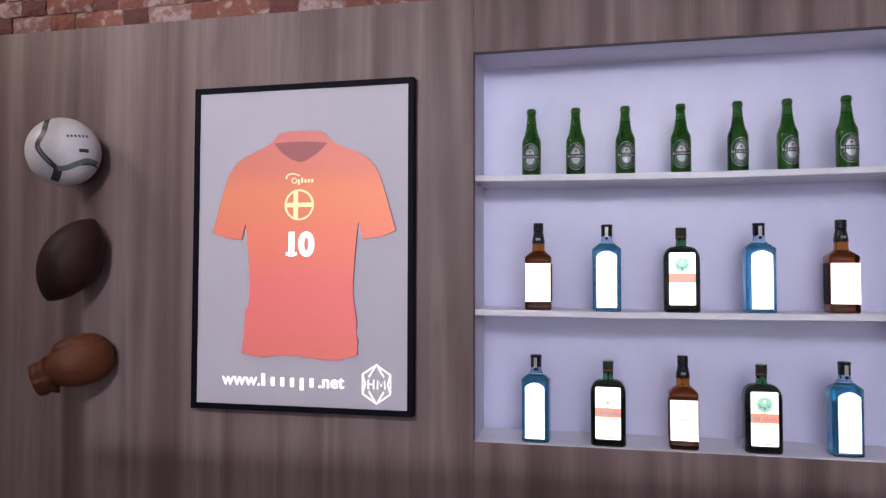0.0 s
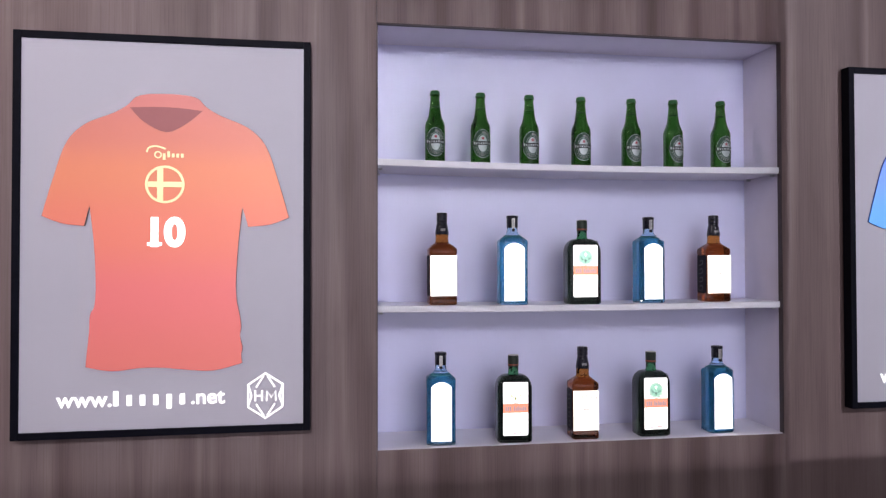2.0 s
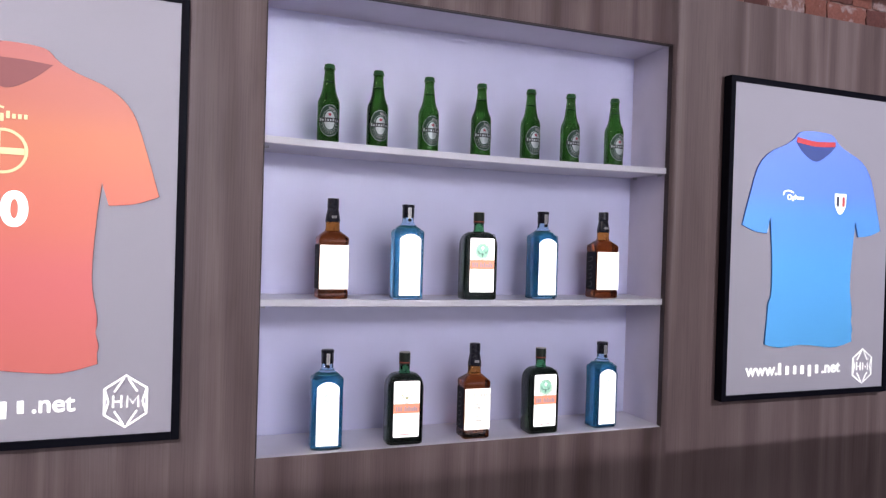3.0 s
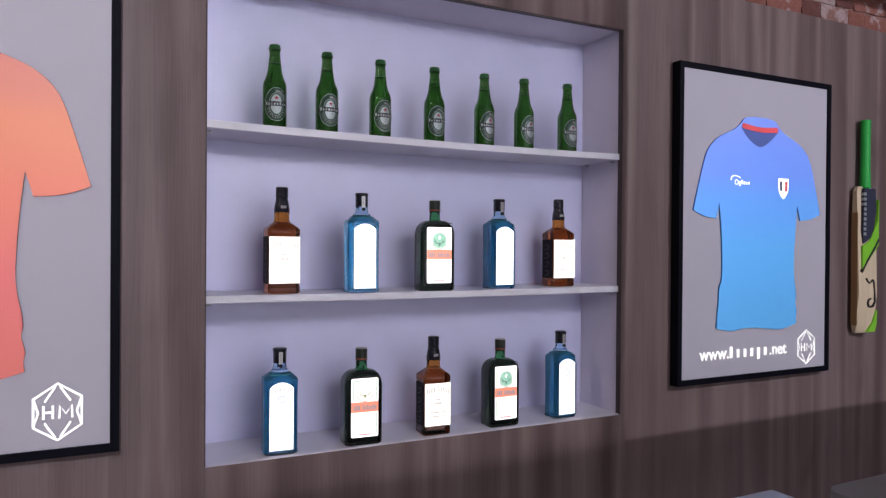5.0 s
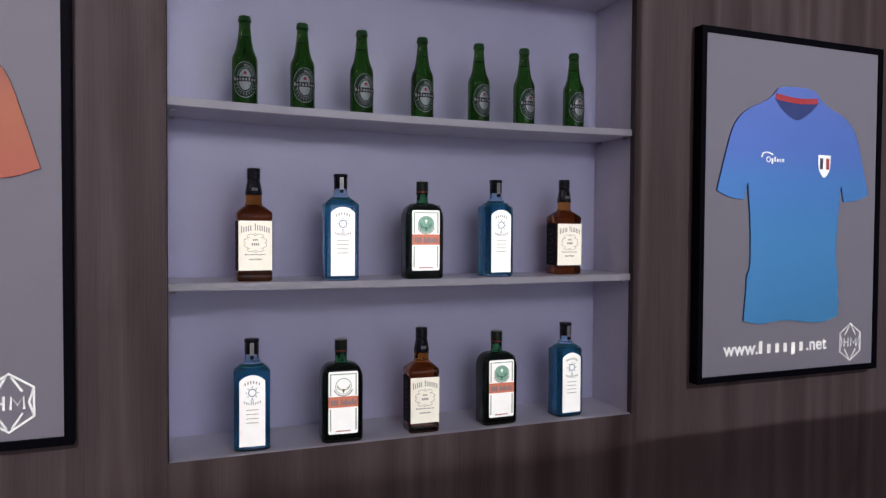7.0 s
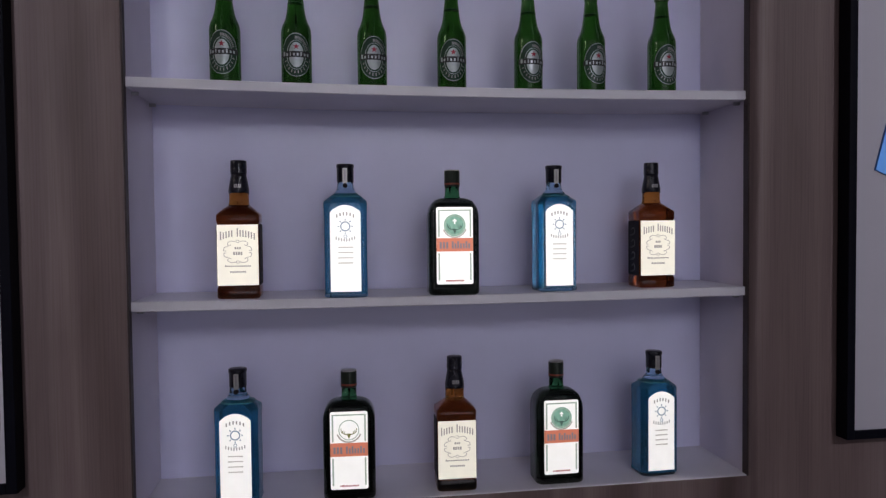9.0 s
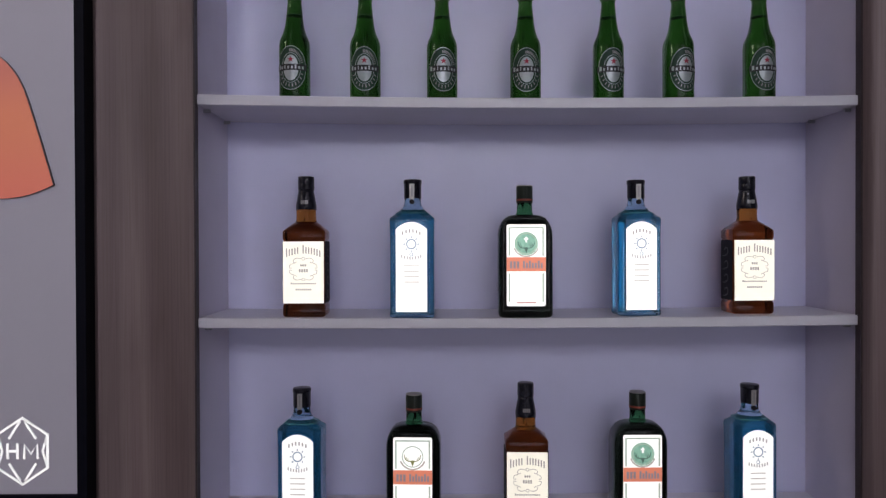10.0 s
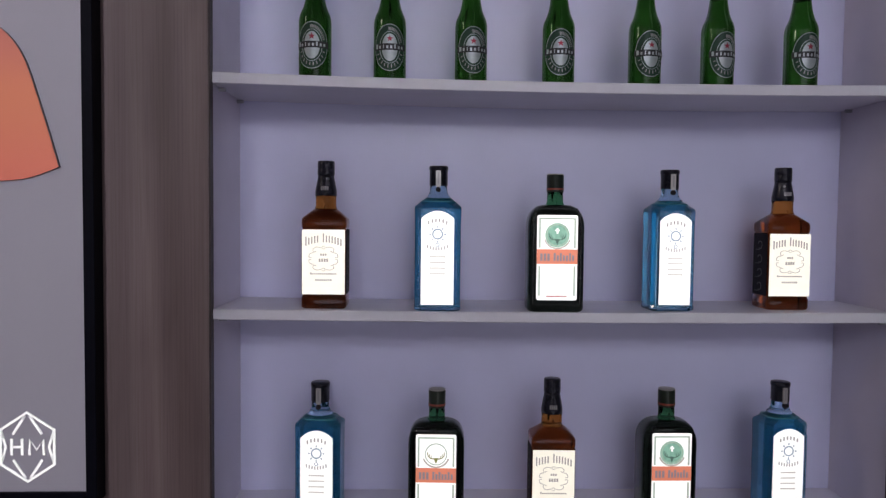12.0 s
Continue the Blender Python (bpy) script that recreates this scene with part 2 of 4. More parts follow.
BALL_WHITE = material("white_ball_leather", (0.62, 0.60, 0.62), 0.38, vary=0.06, scale=60, bump=0.06)
BALL_DARK = material("charcoal_ball_print", (0.045, 0.04, 0.055), 0.45, vary=0.3, scale=60)
BALL_TEAL = material("grey_green_ball_print", (0.15, 0.19, 0.18), 0.45, vary=0.25, scale=40)
BROWN_LEATHER = material("dark_brown_leather", (0.026, 0.010, 0.010), 0.55, vary=0.25, scale=160, bump=0.25, spec=0.25)
TAN_LEATHER = material("tan_leather", (0.105, 0.032, 0.014), 0.55, vary=0.25, scale=60, bump=0.2, spec=0.25)
SEAM = material("dark_seam", (0.020, 0.009, 0.008), 0.6, vary=0.1, spec=0.2)
WILLOW = material("willow_wood", (0.62, 0.50, 0.34), 0.45, vary=0.1, scale=60, bump=0.05, stretch=(1, 1, 0.1))
WILLOW_SIDE = material("willow_edge", (0.34, 0.20, 0.09), 0.5, vary=0.2, scale=60, bump=0.05, stretch=(1, 1, 0.1))
GRIP = material("green_rubber_grip", (0.015, 0.36, 0.05), 0.55, vary=0.15, scale=120, bump=0.2)
LIME = material("lime_print", (0.20, 0.52, 0.03), 0.5, vary=0.1)
BLACK_INK = material("black_ink", (0.012, 0.012, 0.014), 0.5, vary=0.1)
TABLE_WHITE = material("white_table_laminate", (0.60, 0.58, 0.62), 0.35, vary=0.04, scale=10)
TABLE_GREY = material("grey_table_laminate", (0.25, 0.24, 0.24), 0.4, vary=0.05, scale=10)
STEEL = material("brushed_steel", (0.45, 0.45, 0.46), 0.35, metal=1.0, vary=0.08)
PLASTER = material("painted_plaster", (0.35, 0.33, 0.34), 0.8, vary=0.08, scale=12, bump=0.1)
CARPET = material("grey_carpet", (0.20, 0.19, 0.20), 0.95, vary=0.2, scale=200, bump=0.5)
MORTAR = material("lime_mortar", (0.22, 0.13, 0.115), 0.95, vary=0.2, scale=80, bump=0.5)
BRICK_LIME = brick_material("lime_washed_brick", (0.31, 0.155, 0.13), 0.80)
BRICK_RED = brick_material("red_brick", (0.28, 0.098, 0.070), 0.10)
BRICK_PATCHED = brick_material("patched_red_brick", (0.29, 0.105, 0.078), 0.55)
BRICK_DARK = brick_material("dark_fired_brick", (0.15, 0.050, 0.042), 0.05)


# ---- mesh helpers ----
TINY = ("print", "border", "sun_emblem", "scroll_wreath", "scroll", "sticker_print", "web_name", "sponsor_mark")

def mesh_of(name, bm, mat, smooth=False):
    me = bpy.data.meshes.new(name)
    bmesh.ops.recalc_face_normals(bm, faces=bm.faces)
    bm.to_mesh(me)
    bm.free()
    me.materials.append(mat)
    if smooth:
        me.shade_smooth()
    return me


def part(name, bm, mat, parent=None, label="", smooth=False):
    ob = new(name, mesh_of(name, bm, mat, smooth))
    ob.parent = parent
    return tagged(ob, label, kind="stuff" if name in TINY else "")


def thing(name, place, label, category, group="", kind=""):
    ob = new(name)
    ob.empty_display_size = 0.05
    ob.matrix_basis = place
    return tagged(ob, label, category, group, kind)


def box(bm, x0, x1, y0, y1, z0, z1, bevel=0.0, segments=2):
    got = bmesh.ops.create_cube(bm, size=1.0, matrix=Matrix.LocRotScale(((x0 + x1) / 2, (y0 + y1) / 2, (z0 + z1) / 2), None, (x1 - x0, y1 - y0, z1 - z0)))
    if bevel:
        edges = {e for v in got["verts"] for e in v.link_edges}
        bmesh.ops.bevel(bm, geom=list(edges), offset=bevel, segments=segments, affect="EDGES", profile=0.5)
    return bm


def boxed(x0, x1, y0, y1, z0, z1, bevel=0.0, segments=2):
    return box(bmesh.new(), x0, x1, y0, y1, z0, z1, bevel, segments)


def ring_points(hw, hd, r, n=6):
    """A rounded rectangle, counter-clockwise."""
    r = min(r, hw, hd)
    pts = []
    for cx, cy, a0 in ((hw - r, hd - r, 0), (-hw + r, hd - r, 90), (-hw + r, -hd + r, 180), (hw - r, -hd + r, 270)):
        for k in range(n + 1):
            a = radians(a0 + 90 * k / n)
            pts.append((cx + r * math.cos(a), cy + r * math.sin(a)))
    return pts


def loft(sections, n=6, bm=None):
    """Closed solid through level rings (z, half width, half depth, corner radius)."""
    bm = bm or bmesh.new()
    rings = [[bm.verts.new((x, y, z)) for x, y in ring_points(hw, hd, r, n)] for z, hw, hd, r in sections]
    count = len(rings[0])
    for a, b in zip(rings, rings[1:]):
        for k in range(count):
            bm.faces.new((a[k], a[(k + 1) % count], b[(k + 1) % count], b[k]))
    bm.faces.new(rings[0][::-1])
    bm.faces.new(rings[-1])
    return bm


def lathe(profile, n=40, bm=None):
    return loft([(z, r, r, r) for z, r in profile], n // 4, bm)


def fill(bm, loops):
    """Fills flat outlines; loops inside the first are left open."""
    edges = [bm.edges.get((a, b)) or bm.edges.new((a, b)) for loop in loops for a, b in zip(loop, loop[1:] + loop[:1])]
    bmesh.ops.triangle_fill(bm, use_beauty=True, use_dissolve=False, edges=edges, normal=(0, -1, 0))


def slab(bm, pts, y0, y1):
    """An outline in x and z, thickened from y0 (front) to y1."""
    front = [bm.verts.new((x, y0, z)) for x, z in pts]
    back = [bm.verts.new((x, y1, z)) for x, z in pts]
    n = len(pts)
    for k in range(n):
        bm.faces.new((front[k], front[(k + 1) % n], back[(k + 1) % n], back[k]))
    for loop in (front, back):
        fill(bm, [loop])
    return bm


def stroke(bm, pts, width, y0, y1, closed=False):
    """A ribbon of even width along a line in x and z."""
    pts = [Vector((p[0], p[1])) for p in pts]
    n = len(pts)
    left, right = [], []
    for k, p in enumerate(pts):
        a = pts[k - 1] if k or closed else p
        b = pts[(k + 1) % n] if k < n - 1 or closed else p
        d = (b - a).normalized()
        nrm = Vector((-d.y, d.x)) * width / 2
        left.append(p + nrm), right.append(p - nrm)
    rows = [[bm.verts.new((q.x, y, q.y)) for q in side] for side, y in ((left, y0), (right, y0), (right, y1), (left, y1))]
    for k in range(n if closed else n - 1):
        j = (k + 1) % n
        for a, b in zip(rows, rows[1:] + rows[:1]):
            bm.faces.new((a[k], a[j], b[j], b[k]))
    if not closed:
        bm.faces.new([r[0] for r in rows])
        bm.faces.new([r[-1] for r in rows][::-1])
    return bm


def circle(cx, cz, rx, rz=None, n=40, a0=0, a1=360):
    rz = rz or rx
    full = a1 - a0 >= 360
    return [(cx + rx * math.cos(radians(a0 + (a1 - a0) * k / (n if full else n - 1))), cz + rz * math.sin(radians(a0 + (a1 - a0) * k / (n if full else n - 1)))) for k in range(n)]


def smooth_line(pts, steps=5):
    """Catmull-Rom through the points of an open line."""
    out = []
    for k in range(len(pts) - 1):
        p0, p1, p2, p3 = (Vector(pts[max(0, min(len(pts) - 1, k + d))]) for d in (-1, 0, 1, 2))
        for s in range(steps):
            t = s / steps
            q = 0.5 * (2 * p1 + (p2 - p0) * t + (2 * p0 - 5 * p1 + 4 * p2 - p3) * t * t + (3 * p1 - p0 - 3 * p2 + p3) * t ** 3)
            out.append((q.x, q.y))
    out.append(tuple(pts[-1]))
    return out


def bars(bm, x0, x1, z0, z1, y0, y1, count, tall=(), bend=0.0, slim=0.14):
    """A word as plain upright bars, each a letter wide; bend lifts the middle."""
    step = (x1 - x0) / count
    mid, half = (x0 + x1) / 2, (x1 - x0) / 2
    for k in range(count):
        a = x0 + k * step
        u = (a + step / 2 - mid) / half
        up = bend * (1 - u * u)
        box(bm, a + step * slim, a + step * (1 - slim), y0, y1, z0 + up, z1 + up + (0.4 * (z1 - z0) if k in tall else 0))
    return bm


PROJECTED = []


def ribbon(pts, width, closed=False):
    """The outline or outlines of a ribbon of even width."""
    bm = stroke(bmesh.new(), pts, width, 0.0, 1.0, closed)
    bm.verts.ensure_lookup_table()
    n = len(pts)
    left, right = ([(v.co.x, v.co.z) for v in bm.verts[k * n:(k + 1) * n]] for k in (0, 1))
    bm.free()
    return [left, right] if closed else [left + right[::-1]]


def rims(me):
    """The closed outlines of a flat filled mesh, in x and z."""
    bm = bmesh.new()
    bm.from_mesh(me)
    bmesh.ops.remove_doubles(bm, verts=bm.verts, dist=1e-5)
    bm.verts.index_update()
    after = {}
    for e in bm.edges:
        if len(e.link_faces) == 1:
            lo = e.link_loops[0]
            after[lo.vert.index] = lo.link_loop_next.vert.index
    bm.verts.ensure_lookup_table()
    loops = []
    while after:
        k = next(iter(after))
        loop = []
        while k in after:
            loop.append((bm.verts[k].co.x, bm.verts[k].co.z))
            k = after.pop(k)
        if len(loop) > 2:
            loops.append(loop)
    bm.free()
    return loops


def lettering(text, size, depth, mat, parent, x, y, z, label="", bold=0.016, lit=False):
    """Built-in font, upright on a wall that faces -y, centred on x, its baseline at z."""
    data = bpy.data.curves.new("lettering", "FONT")
    data.body, data.size, data.extrude, data.align_x, data.offset = text, size, depth, "CENTER", size * bold
    ob = new("lettering_curve", data)
    me = bpy.data.meshes.new_from_object(ob.evaluated_get(bpy.context.evaluated_depsgraph_get()))
    me.transform(pose(x, y, z, 90))
    if lit:
        data.extrude = 0.0
        bpy.context.view_layer.update()
        flat = bpy.data.meshes.new_from_object(ob.evaluated_get(bpy.context.evaluated_depsgraph_get()))
        flat.transform(pose(x, y, z, 90))
        PROJECTED.append(rims(flat))
        bpy.data.meshes.remove(flat)
    bpy.data.objects.remove(ob)
    me.materials.clear()
    me.materials.append(mat)
    out = new("lettering", me)
    out.parent = parent
    return tagged(out, label)


# ---- setting ----
W, BOTTOM, TOP, DEPTH = 1.217, 1.0, 2.184, 0.200
SIDE = -0.006
PANEL_TOP = 2.355
WEST, EAST, SOUTH, HIGH = -4.2, 5.2, -6.5, 3.4


def setting(name, bm, mat, label, category, parent=None):
    return tagged(part(name, bm, mat, parent), label, category, "", "structure")


wall_north = tagged(new("wall_north"), "wall clad in greyed oak laminate panels with a shelf recess", "wall", "", "structure")
GAP = 0.0012
panels = [(WEST, -2.6, 0), (-2.6, SIDE, 0), (SIDE, W, 1), (SIDE, W, 2), (W, 2.9, 0), (2.9, EAST, 0)]
for x0, x1, where in panels:
    z0, z1 = ((0.0, PANEL_TOP), (0.0, BOTTOM), (TOP, PANEL_TOP))[where]
    p = part("wood_panel", boxed(x0 + (GAP if x0 <= 0 else 0), x1, 0.0, 0.018, z0, z1), WOOD, wall_north)
part("backing", boxed(WEST, EAST, DEPTH + 0.03, DEPTH + 0.15, 0, HIGH), PLASTER, wall_north)
part("edge_band", boxed(SIDE, W, 0.001, 0.018, TOP - 0.0035, TOP - 0.0005), WOOD_EDGE, wall_north, "dark edge band")
part("edge_band", boxed(SIDE + 0.0005, SIDE + 0.0030, 0.001, 0.018, BOTTOM + 0.003, TOP - 0.004), WOOD_EDGE, wall_north, "dark edge band")
part("edge_band", boxed(W - 0.0035, W - 0.0005, 0.001, 0.018, BOTTOM, TOP - 0.004), WOOD_EDGE, wall_north, "dark edge band")

recess = tagged(new("shelf_recess"), "pale lavender-grey laminate recess set into the wood wall", "shelf recess", "", "structure")
part("back_board", boxed(-0.018, W + 0.018, DEPTH, DEPTH + 0.018, BOTTOM - 0.018, TOP + 0.018), LAMINATE, recess)
part("side_board", boxed(SIDE - 0.015, SIDE + 0.0032, 0.0185, DEPTH, BOTTOM - 0.018, TOP + 0.018), SIDE_LAMINATE, recess)
part("side_board", boxed(W, W + 0.018, 0.0185, DEPTH, BOTTOM - 0.018, TOP + 0.018), SIDE_LAMINATE, recess)
part("top_board", boxed(SIDE + 0.0032, W, 0.0185, DEPTH, TOP, TOP + 0.018), SIDE_LAMINATE, recess)
part("bottom_board", boxed(SIDE + 0.0032, W, 0.0025, DEPTH, BOTTOM - 0.010, BOTTOM + 0.002, 0.0008, 1), SHELF_WHITE, recess)

setting("floor", boxed(WEST, EAST, SOUTH, DEPTH + 0.03, -0.1, 0.0), CARPET, "grey carpeted hall floor", "floor")
setting("ceiling", boxed(WEST - 0.2, EAST + 0.2, SOUTH - 0.2, DEPTH + 0.15, HIGH, HIGH + 0.1), PLASTER, "plain hall ceiling", "ceiling")
setting("wall_west", boxed(WEST - 0.2, WEST, SOUTH, DEPTH + 0.15, 0, HIGH), PLASTER, "plain painted side wall", "wall")
setting("wall_east", boxed(EAST, EAST + 0.2, SOUTH, DEPTH + 0.15, 0, HIGH), PLASTER, "plain painted side wall", "wall")
setting("wall_south", boxed(WEST - 0.2, EAST + 0.2, SOUTH - 0.2, SOUTH, 0, HIGH), PLASTER, "plain painted rear wall", "wall")


def shelf(z, sag, lift):
    """A long board, bowed a little by its load."""
    ob = thing("wall_shelf", Matrix(), "white laminate shelf board holding a row of bottles", "shelf", "recess shelves")

    def run(outline):
        bm = bmesh.new()
        n, c = 24, len(outline)
        for k in range(n + 1):
            u = k / n
            for y, dz in outline:
                bm.verts.new((-0.002 + u * (W + 0.001), y, z + lift * (1 - u) ** 2 - sag * 4 * u * (1 - u) + dz))
        bm.verts.ensure_lookup_table()
        for k in range(n):
            for i in range(c):
                a, b = k * c + i, k * c + (i + 1) % c
                bm.faces.new((bm.verts[a], bm.verts[b], bm.verts[b + c], bm.verts[a + c]))
        bm.faces.new(bm.verts[:c])
        bm.faces.new(bm.verts[-c:][::-1])
        return bm

    part("board", run(((0.0125, 0), (0.0125, -0.018), (DEPTH - 0.001, -0.018), (DEPTH - 0.001, 0))), SHELF_WHITE, ob)
    part("edge_strip", run(((0.0120, 0.0004), (0.0105, -0.001), (0.0105, -0.0172), (0.0120, -0.0184))), EDGE_WHITE, ob, "pale front edge strip")
    for x0 in (0.0005, W - 0.0125):
        for y in (0.040, 0.165):
            pin = lathe([(0.0, 0.0035), (0.012, 0.0035)], 12)
            bmesh.ops.transform(pin, matrix=pose(x0, y, z - 0.0222, 0, 90, 0), verts=pin.verts)
            part("shelf_pin", pin, STEEL, ob, "small steel shelf pin")


SHELF_LOW, SHELF_HIGH = 1.3965, 1.8030
SAG = {SHELF_LOW: (0.003, 0.0), SHELF_HIGH: (0.0052, 0.0030)}
for height, (sag, lift) in SAG.items():
    shelf(height, sag, lift)


# ---- unseen projectors above the walk ----
def projector(eye, x0, x1, z0, z1, power, lamp_size):
    """An unseen short case whose added mask has one opening, which bounds its beam on the wall."""
    ob = thing("projector", Matrix.Translation(eye), "unseen dark ceiling projector that throws a pale beam on the wall", "projector", "projectors")
    d = 0.12
    k = d / -eye[1]
    a, b = (x0 - eye[0]) * k, (x1 - eye[0]) * k
    c, e = (z0 - eye[2]) * k, (z1 - eye[2]) * k
    wide, low, high = (0.2, -0.45, 0.2) if power > 50 else (0.115, -0.13, 0.07)
    part("front_plate", boxed(-wide, a, d, d + 0.002, low, high), BLACK_CAP, ob)
    part("front_plate", boxed(b, wide, d, d + 0.002, low, high), BLACK_CAP, ob)
    part("front_plate", boxed(a, b, d, d + 0.002, low, c), BLACK_CAP, ob)
    part("front_plate", boxed(a, b, d, d + 0.002, e, high), BLACK_CAP, ob)
    part("ceiling_pole", boxed(-0.02, 0.02, -0.25, -0.21, -0.02, HIGH - eye[2]), BLACK_CAP, ob)
    part("case", boxed(-0.55 * wide, 0.55 * wide, -0.36, -0.08, -0.05, 0.05, 0.01), BLACK_CAP, ob)
    return ob


for spec in PROJECTORS:
    projector(*spec)


# ---- framed shirts ----
def shirt_outline(cx, grow=0.0):
    """Polo shirt laid flat: collar, sloping shoulders, short sleeves, wavy sides and hem."""
    shoulder = smooth_line([(0.0, 1.957), (0.045, 1.955), (0.078, 1.947), (0.100, 1.925), (0.135, 1.904), (0.205, 1.874), (0.252, 1.826), (0.283, 1.738), (0.312, 1.637)], 4)
    cuff = smooth_line([(0.312, 1.637), (0.262, 1.618), (0.207, 1.612)], 3)[1:]
    hem = smooth_line([(0.192, 1.254), (0.12, 1.236), (0.05, 1.240), (0.0, 1.246)], 4)[1:]
    side = smooth_line([(0.192, 1.664), (0.182, 1.57), (0.176, 1.47), (0.178, 1.42), (0.187, 1.372), (0.189, 1.345), (0.186, 1.325), (0.193, 1.295), (0.190, 1.276), (0.192, 1.254)], 4)
    right = shoulder + cuff + side + hem
    side = smooth_line([(-0.187, 1.664), (-0.176, 1.57), (-0.171, 1.47), (-0.173, 1.41), (-0.184, 1.385), (-0.186, 1.34), (-0.191, 1.29), (-0.194, 1.252)], 4)
    hem = smooth_line([(-0.194, 1.252), (-0.13, 1.240), (-0.06, 1.247), (0.0, 1.246)], 4)[1:-1]
    left = [(-x * 0.965, z) for x, z in (shoulder + cuff)[1:]] + side + hem
    return [(cx + x, z) for x, z in right + left[::-1]]


PROUD = -0.015


def poster(name, cx, half, z0, z1, label, shirt_mat, collar_mat, shirt_cx):
    """A black box frame 0.73 wide with a grey sheet, a raised shirt cut from board, and a projected line painted in
    below.
    """
    ob = thing(name, Matrix.Translation((0, PROUD, 0)), label, "framed poster", "framed shirts")
    x0, x1, w, front, rear = cx - half, cx + half, 0.0185, -0.0195, -PROUD - 0.0008
    for a, b, c, d in ((x0, x0 + w, z0, z1), (x1 - w, x1, z0, z1), (x0 + w, x1 - w, z0, z0 + w), (x0 + w, x1 - w, z1 - w, z1)):
        part("frame_bar", boxed(a, b, front, rear, c, d, 0.0015), BLACK_FRAME, ob, "black painted frame bar")
    part("sheet", boxed(x0 + w, x1 - w, -0.0135, rear - 0.001, z0 + w, z1 - w), PAPER, ob, "plain grey poster sheet")
    shirt = part("shirt", slab(bmesh.new(), shirt_outline(shirt_cx), -0.019, -0.0136), shirt_mat, ob, "flat shirt cut from board")
    part("shirt_edge", slab(bmesh.new(), shirt_outline(shirt_cx + 0.0012), -0.0183, -0.0136), BOARD_EDGE, shirt)
    collar = smooth_line([(-0.090, 1.919), (-0.03, 1.922), (0.03, 1.921), (0.090, 1.915)], 4) + smooth_line([(0.090, 1.915), (0.05, 1.880), (0.0, 1.857), (-0.055, 1.882), (-0.090, 1.919)], 4)[1:-1]
    part("collar", slab(bmesh.new(), [(shirt_cx + x, z) for x, z in collar], -0.0198, -0.0188), collar_mat, shirt, "dark inside of the collar")
    # the projected web line, painted in white: its name part stays plain blocks
    sx = shirt_cx
    y0, y1 = -0.0150, -0.0134
    lettering("www.", 0.056, 0.0008, WHITE_INK_LIGHT, ob, sx - 0.197, -0.0143, 1.150, "white projected letters", 0.016, True)
    lettering(".net", 0.056, 0.0008, WHITE_INK_LIGHT, ob, sx + 0.105, -0.0143, 1.150, "white projected letters", 0.016, True)
    step = 0.196 / 6
    name_bars = bmesh.new()
    for k in range(6):
        a, b = sx - 0.138 + step * (k + 0.30), sx - 0.138 + step * (k + 0.70)
        low, high = 1.150 - (0.010 if k == 4 else 0.0), 1.1775 + (0.0108 if k == 0 else 0.0)
        PROJECTED.append([[(a, low), (b, low), (b, high), (a, high)]])
        box(name_bars, a, b, y0, y1, low, high)
    part("web_name", name_bars, WHITE_INK_LIGHT, ob, "row of white projected blocks")
    # faceted emblem, its projected light painted in white
    lx, lz, r = sx + 0.252, 1.166, 0.059
    hexagon = [(lx + r * 0.87 * math.sin(radians(a)), lz + r * math.cos(radians(a))) for a in range(0, 360, 60)]
    w = 0.0048
    emblem = part("emblem", stroke(bmesh.new(), hexagon, w, y0, y1, True), WHITE_INK_LIGHT, ob, "white faceted line emblem")
    lines = [[(lx + s * 0.004, lz + t * (r - 0.006)), (lx + s * 0.024, lz + t * 0.022)] for s in (1, -1) for t in (1, -1)]
    lines += [[(lx + s * 0.0440, lz + 0.0285), (lx + s * 0.0355, lz), (lx + s * 0.0440, lz - 0.0285)] for s in (1, -1)]
    PROJECTED.append(ribbon(hexagon, w, True))
    for line in lines:
        (ax, az), (bx, bz), (cx, cz) = line[0], line[1], line[-1]
        inner = [(ax + 0.12 * (bx - ax), az + 0.12 * (bz - az)), (bx, bz)]
        if len(line) == 3:
            inner = [(ax + 0.46 * (bx - ax), az + 0.46 * (bz - az)), (bx, bz), (cx + 0.46 * (bx - cx), cz + 0.46 * (bz - cz))]
        PROJECTED.append(ribbon(inner, w * 0.85))
        part("facet_line", stroke(bmesh.new(), line, w * 0.9, y0 + 0.0003, y1), WHITE_INK_LIGHT, emblem)
    for x in (-0.026, -0.009):
        part("centre_bar", boxed(lx + x - 0.0022, lx + x + 0.0022, y0, y1, lz - 0.014, lz + 0.014), WHITE_INK_LIGHT, emblem)
    part("centre_bar", boxed(lx - 0.0238, lx - 0.0112, y0, y1, lz - 0.0022, lz + 0.0022), WHITE_INK_LIGHT, emblem)
    part("centre_zigzag", stroke(bmesh.new(), [(lx + 0.003, lz - 0.014), (lx + 0.004, lz + 0.012), (lx + 0.015, lz - 0.005), (lx + 0.026, lz + 0.012), (lx + 0.027, lz - 0.014)], w * 0.85, y0, y1), WHITE_INK_LIGHT, emblem)
    for a, b, c, d in ((-0.0285, -0.0242, -0.014, 0.014), (-0.0108, -0.0065, -0.014, 0.014), (-0.0238, -0.0112, -0.0022, 0.0022)):
        PROJECTED.append([[(lx + a, lz + c), (lx + b, lz + c), (lx + b, lz + d), (lx + a, lz + d)]])
    PROJECTED.append(ribbon([(lx + 0.003, lz - 0.014), (lx + 0.004, lz + 0.012), (lx + 0.015, lz - 0.005), (lx + 0.026, lz + 0.012), (lx + 0.027, lz - 0.014)], w * 0.85))
    return ob, shirt


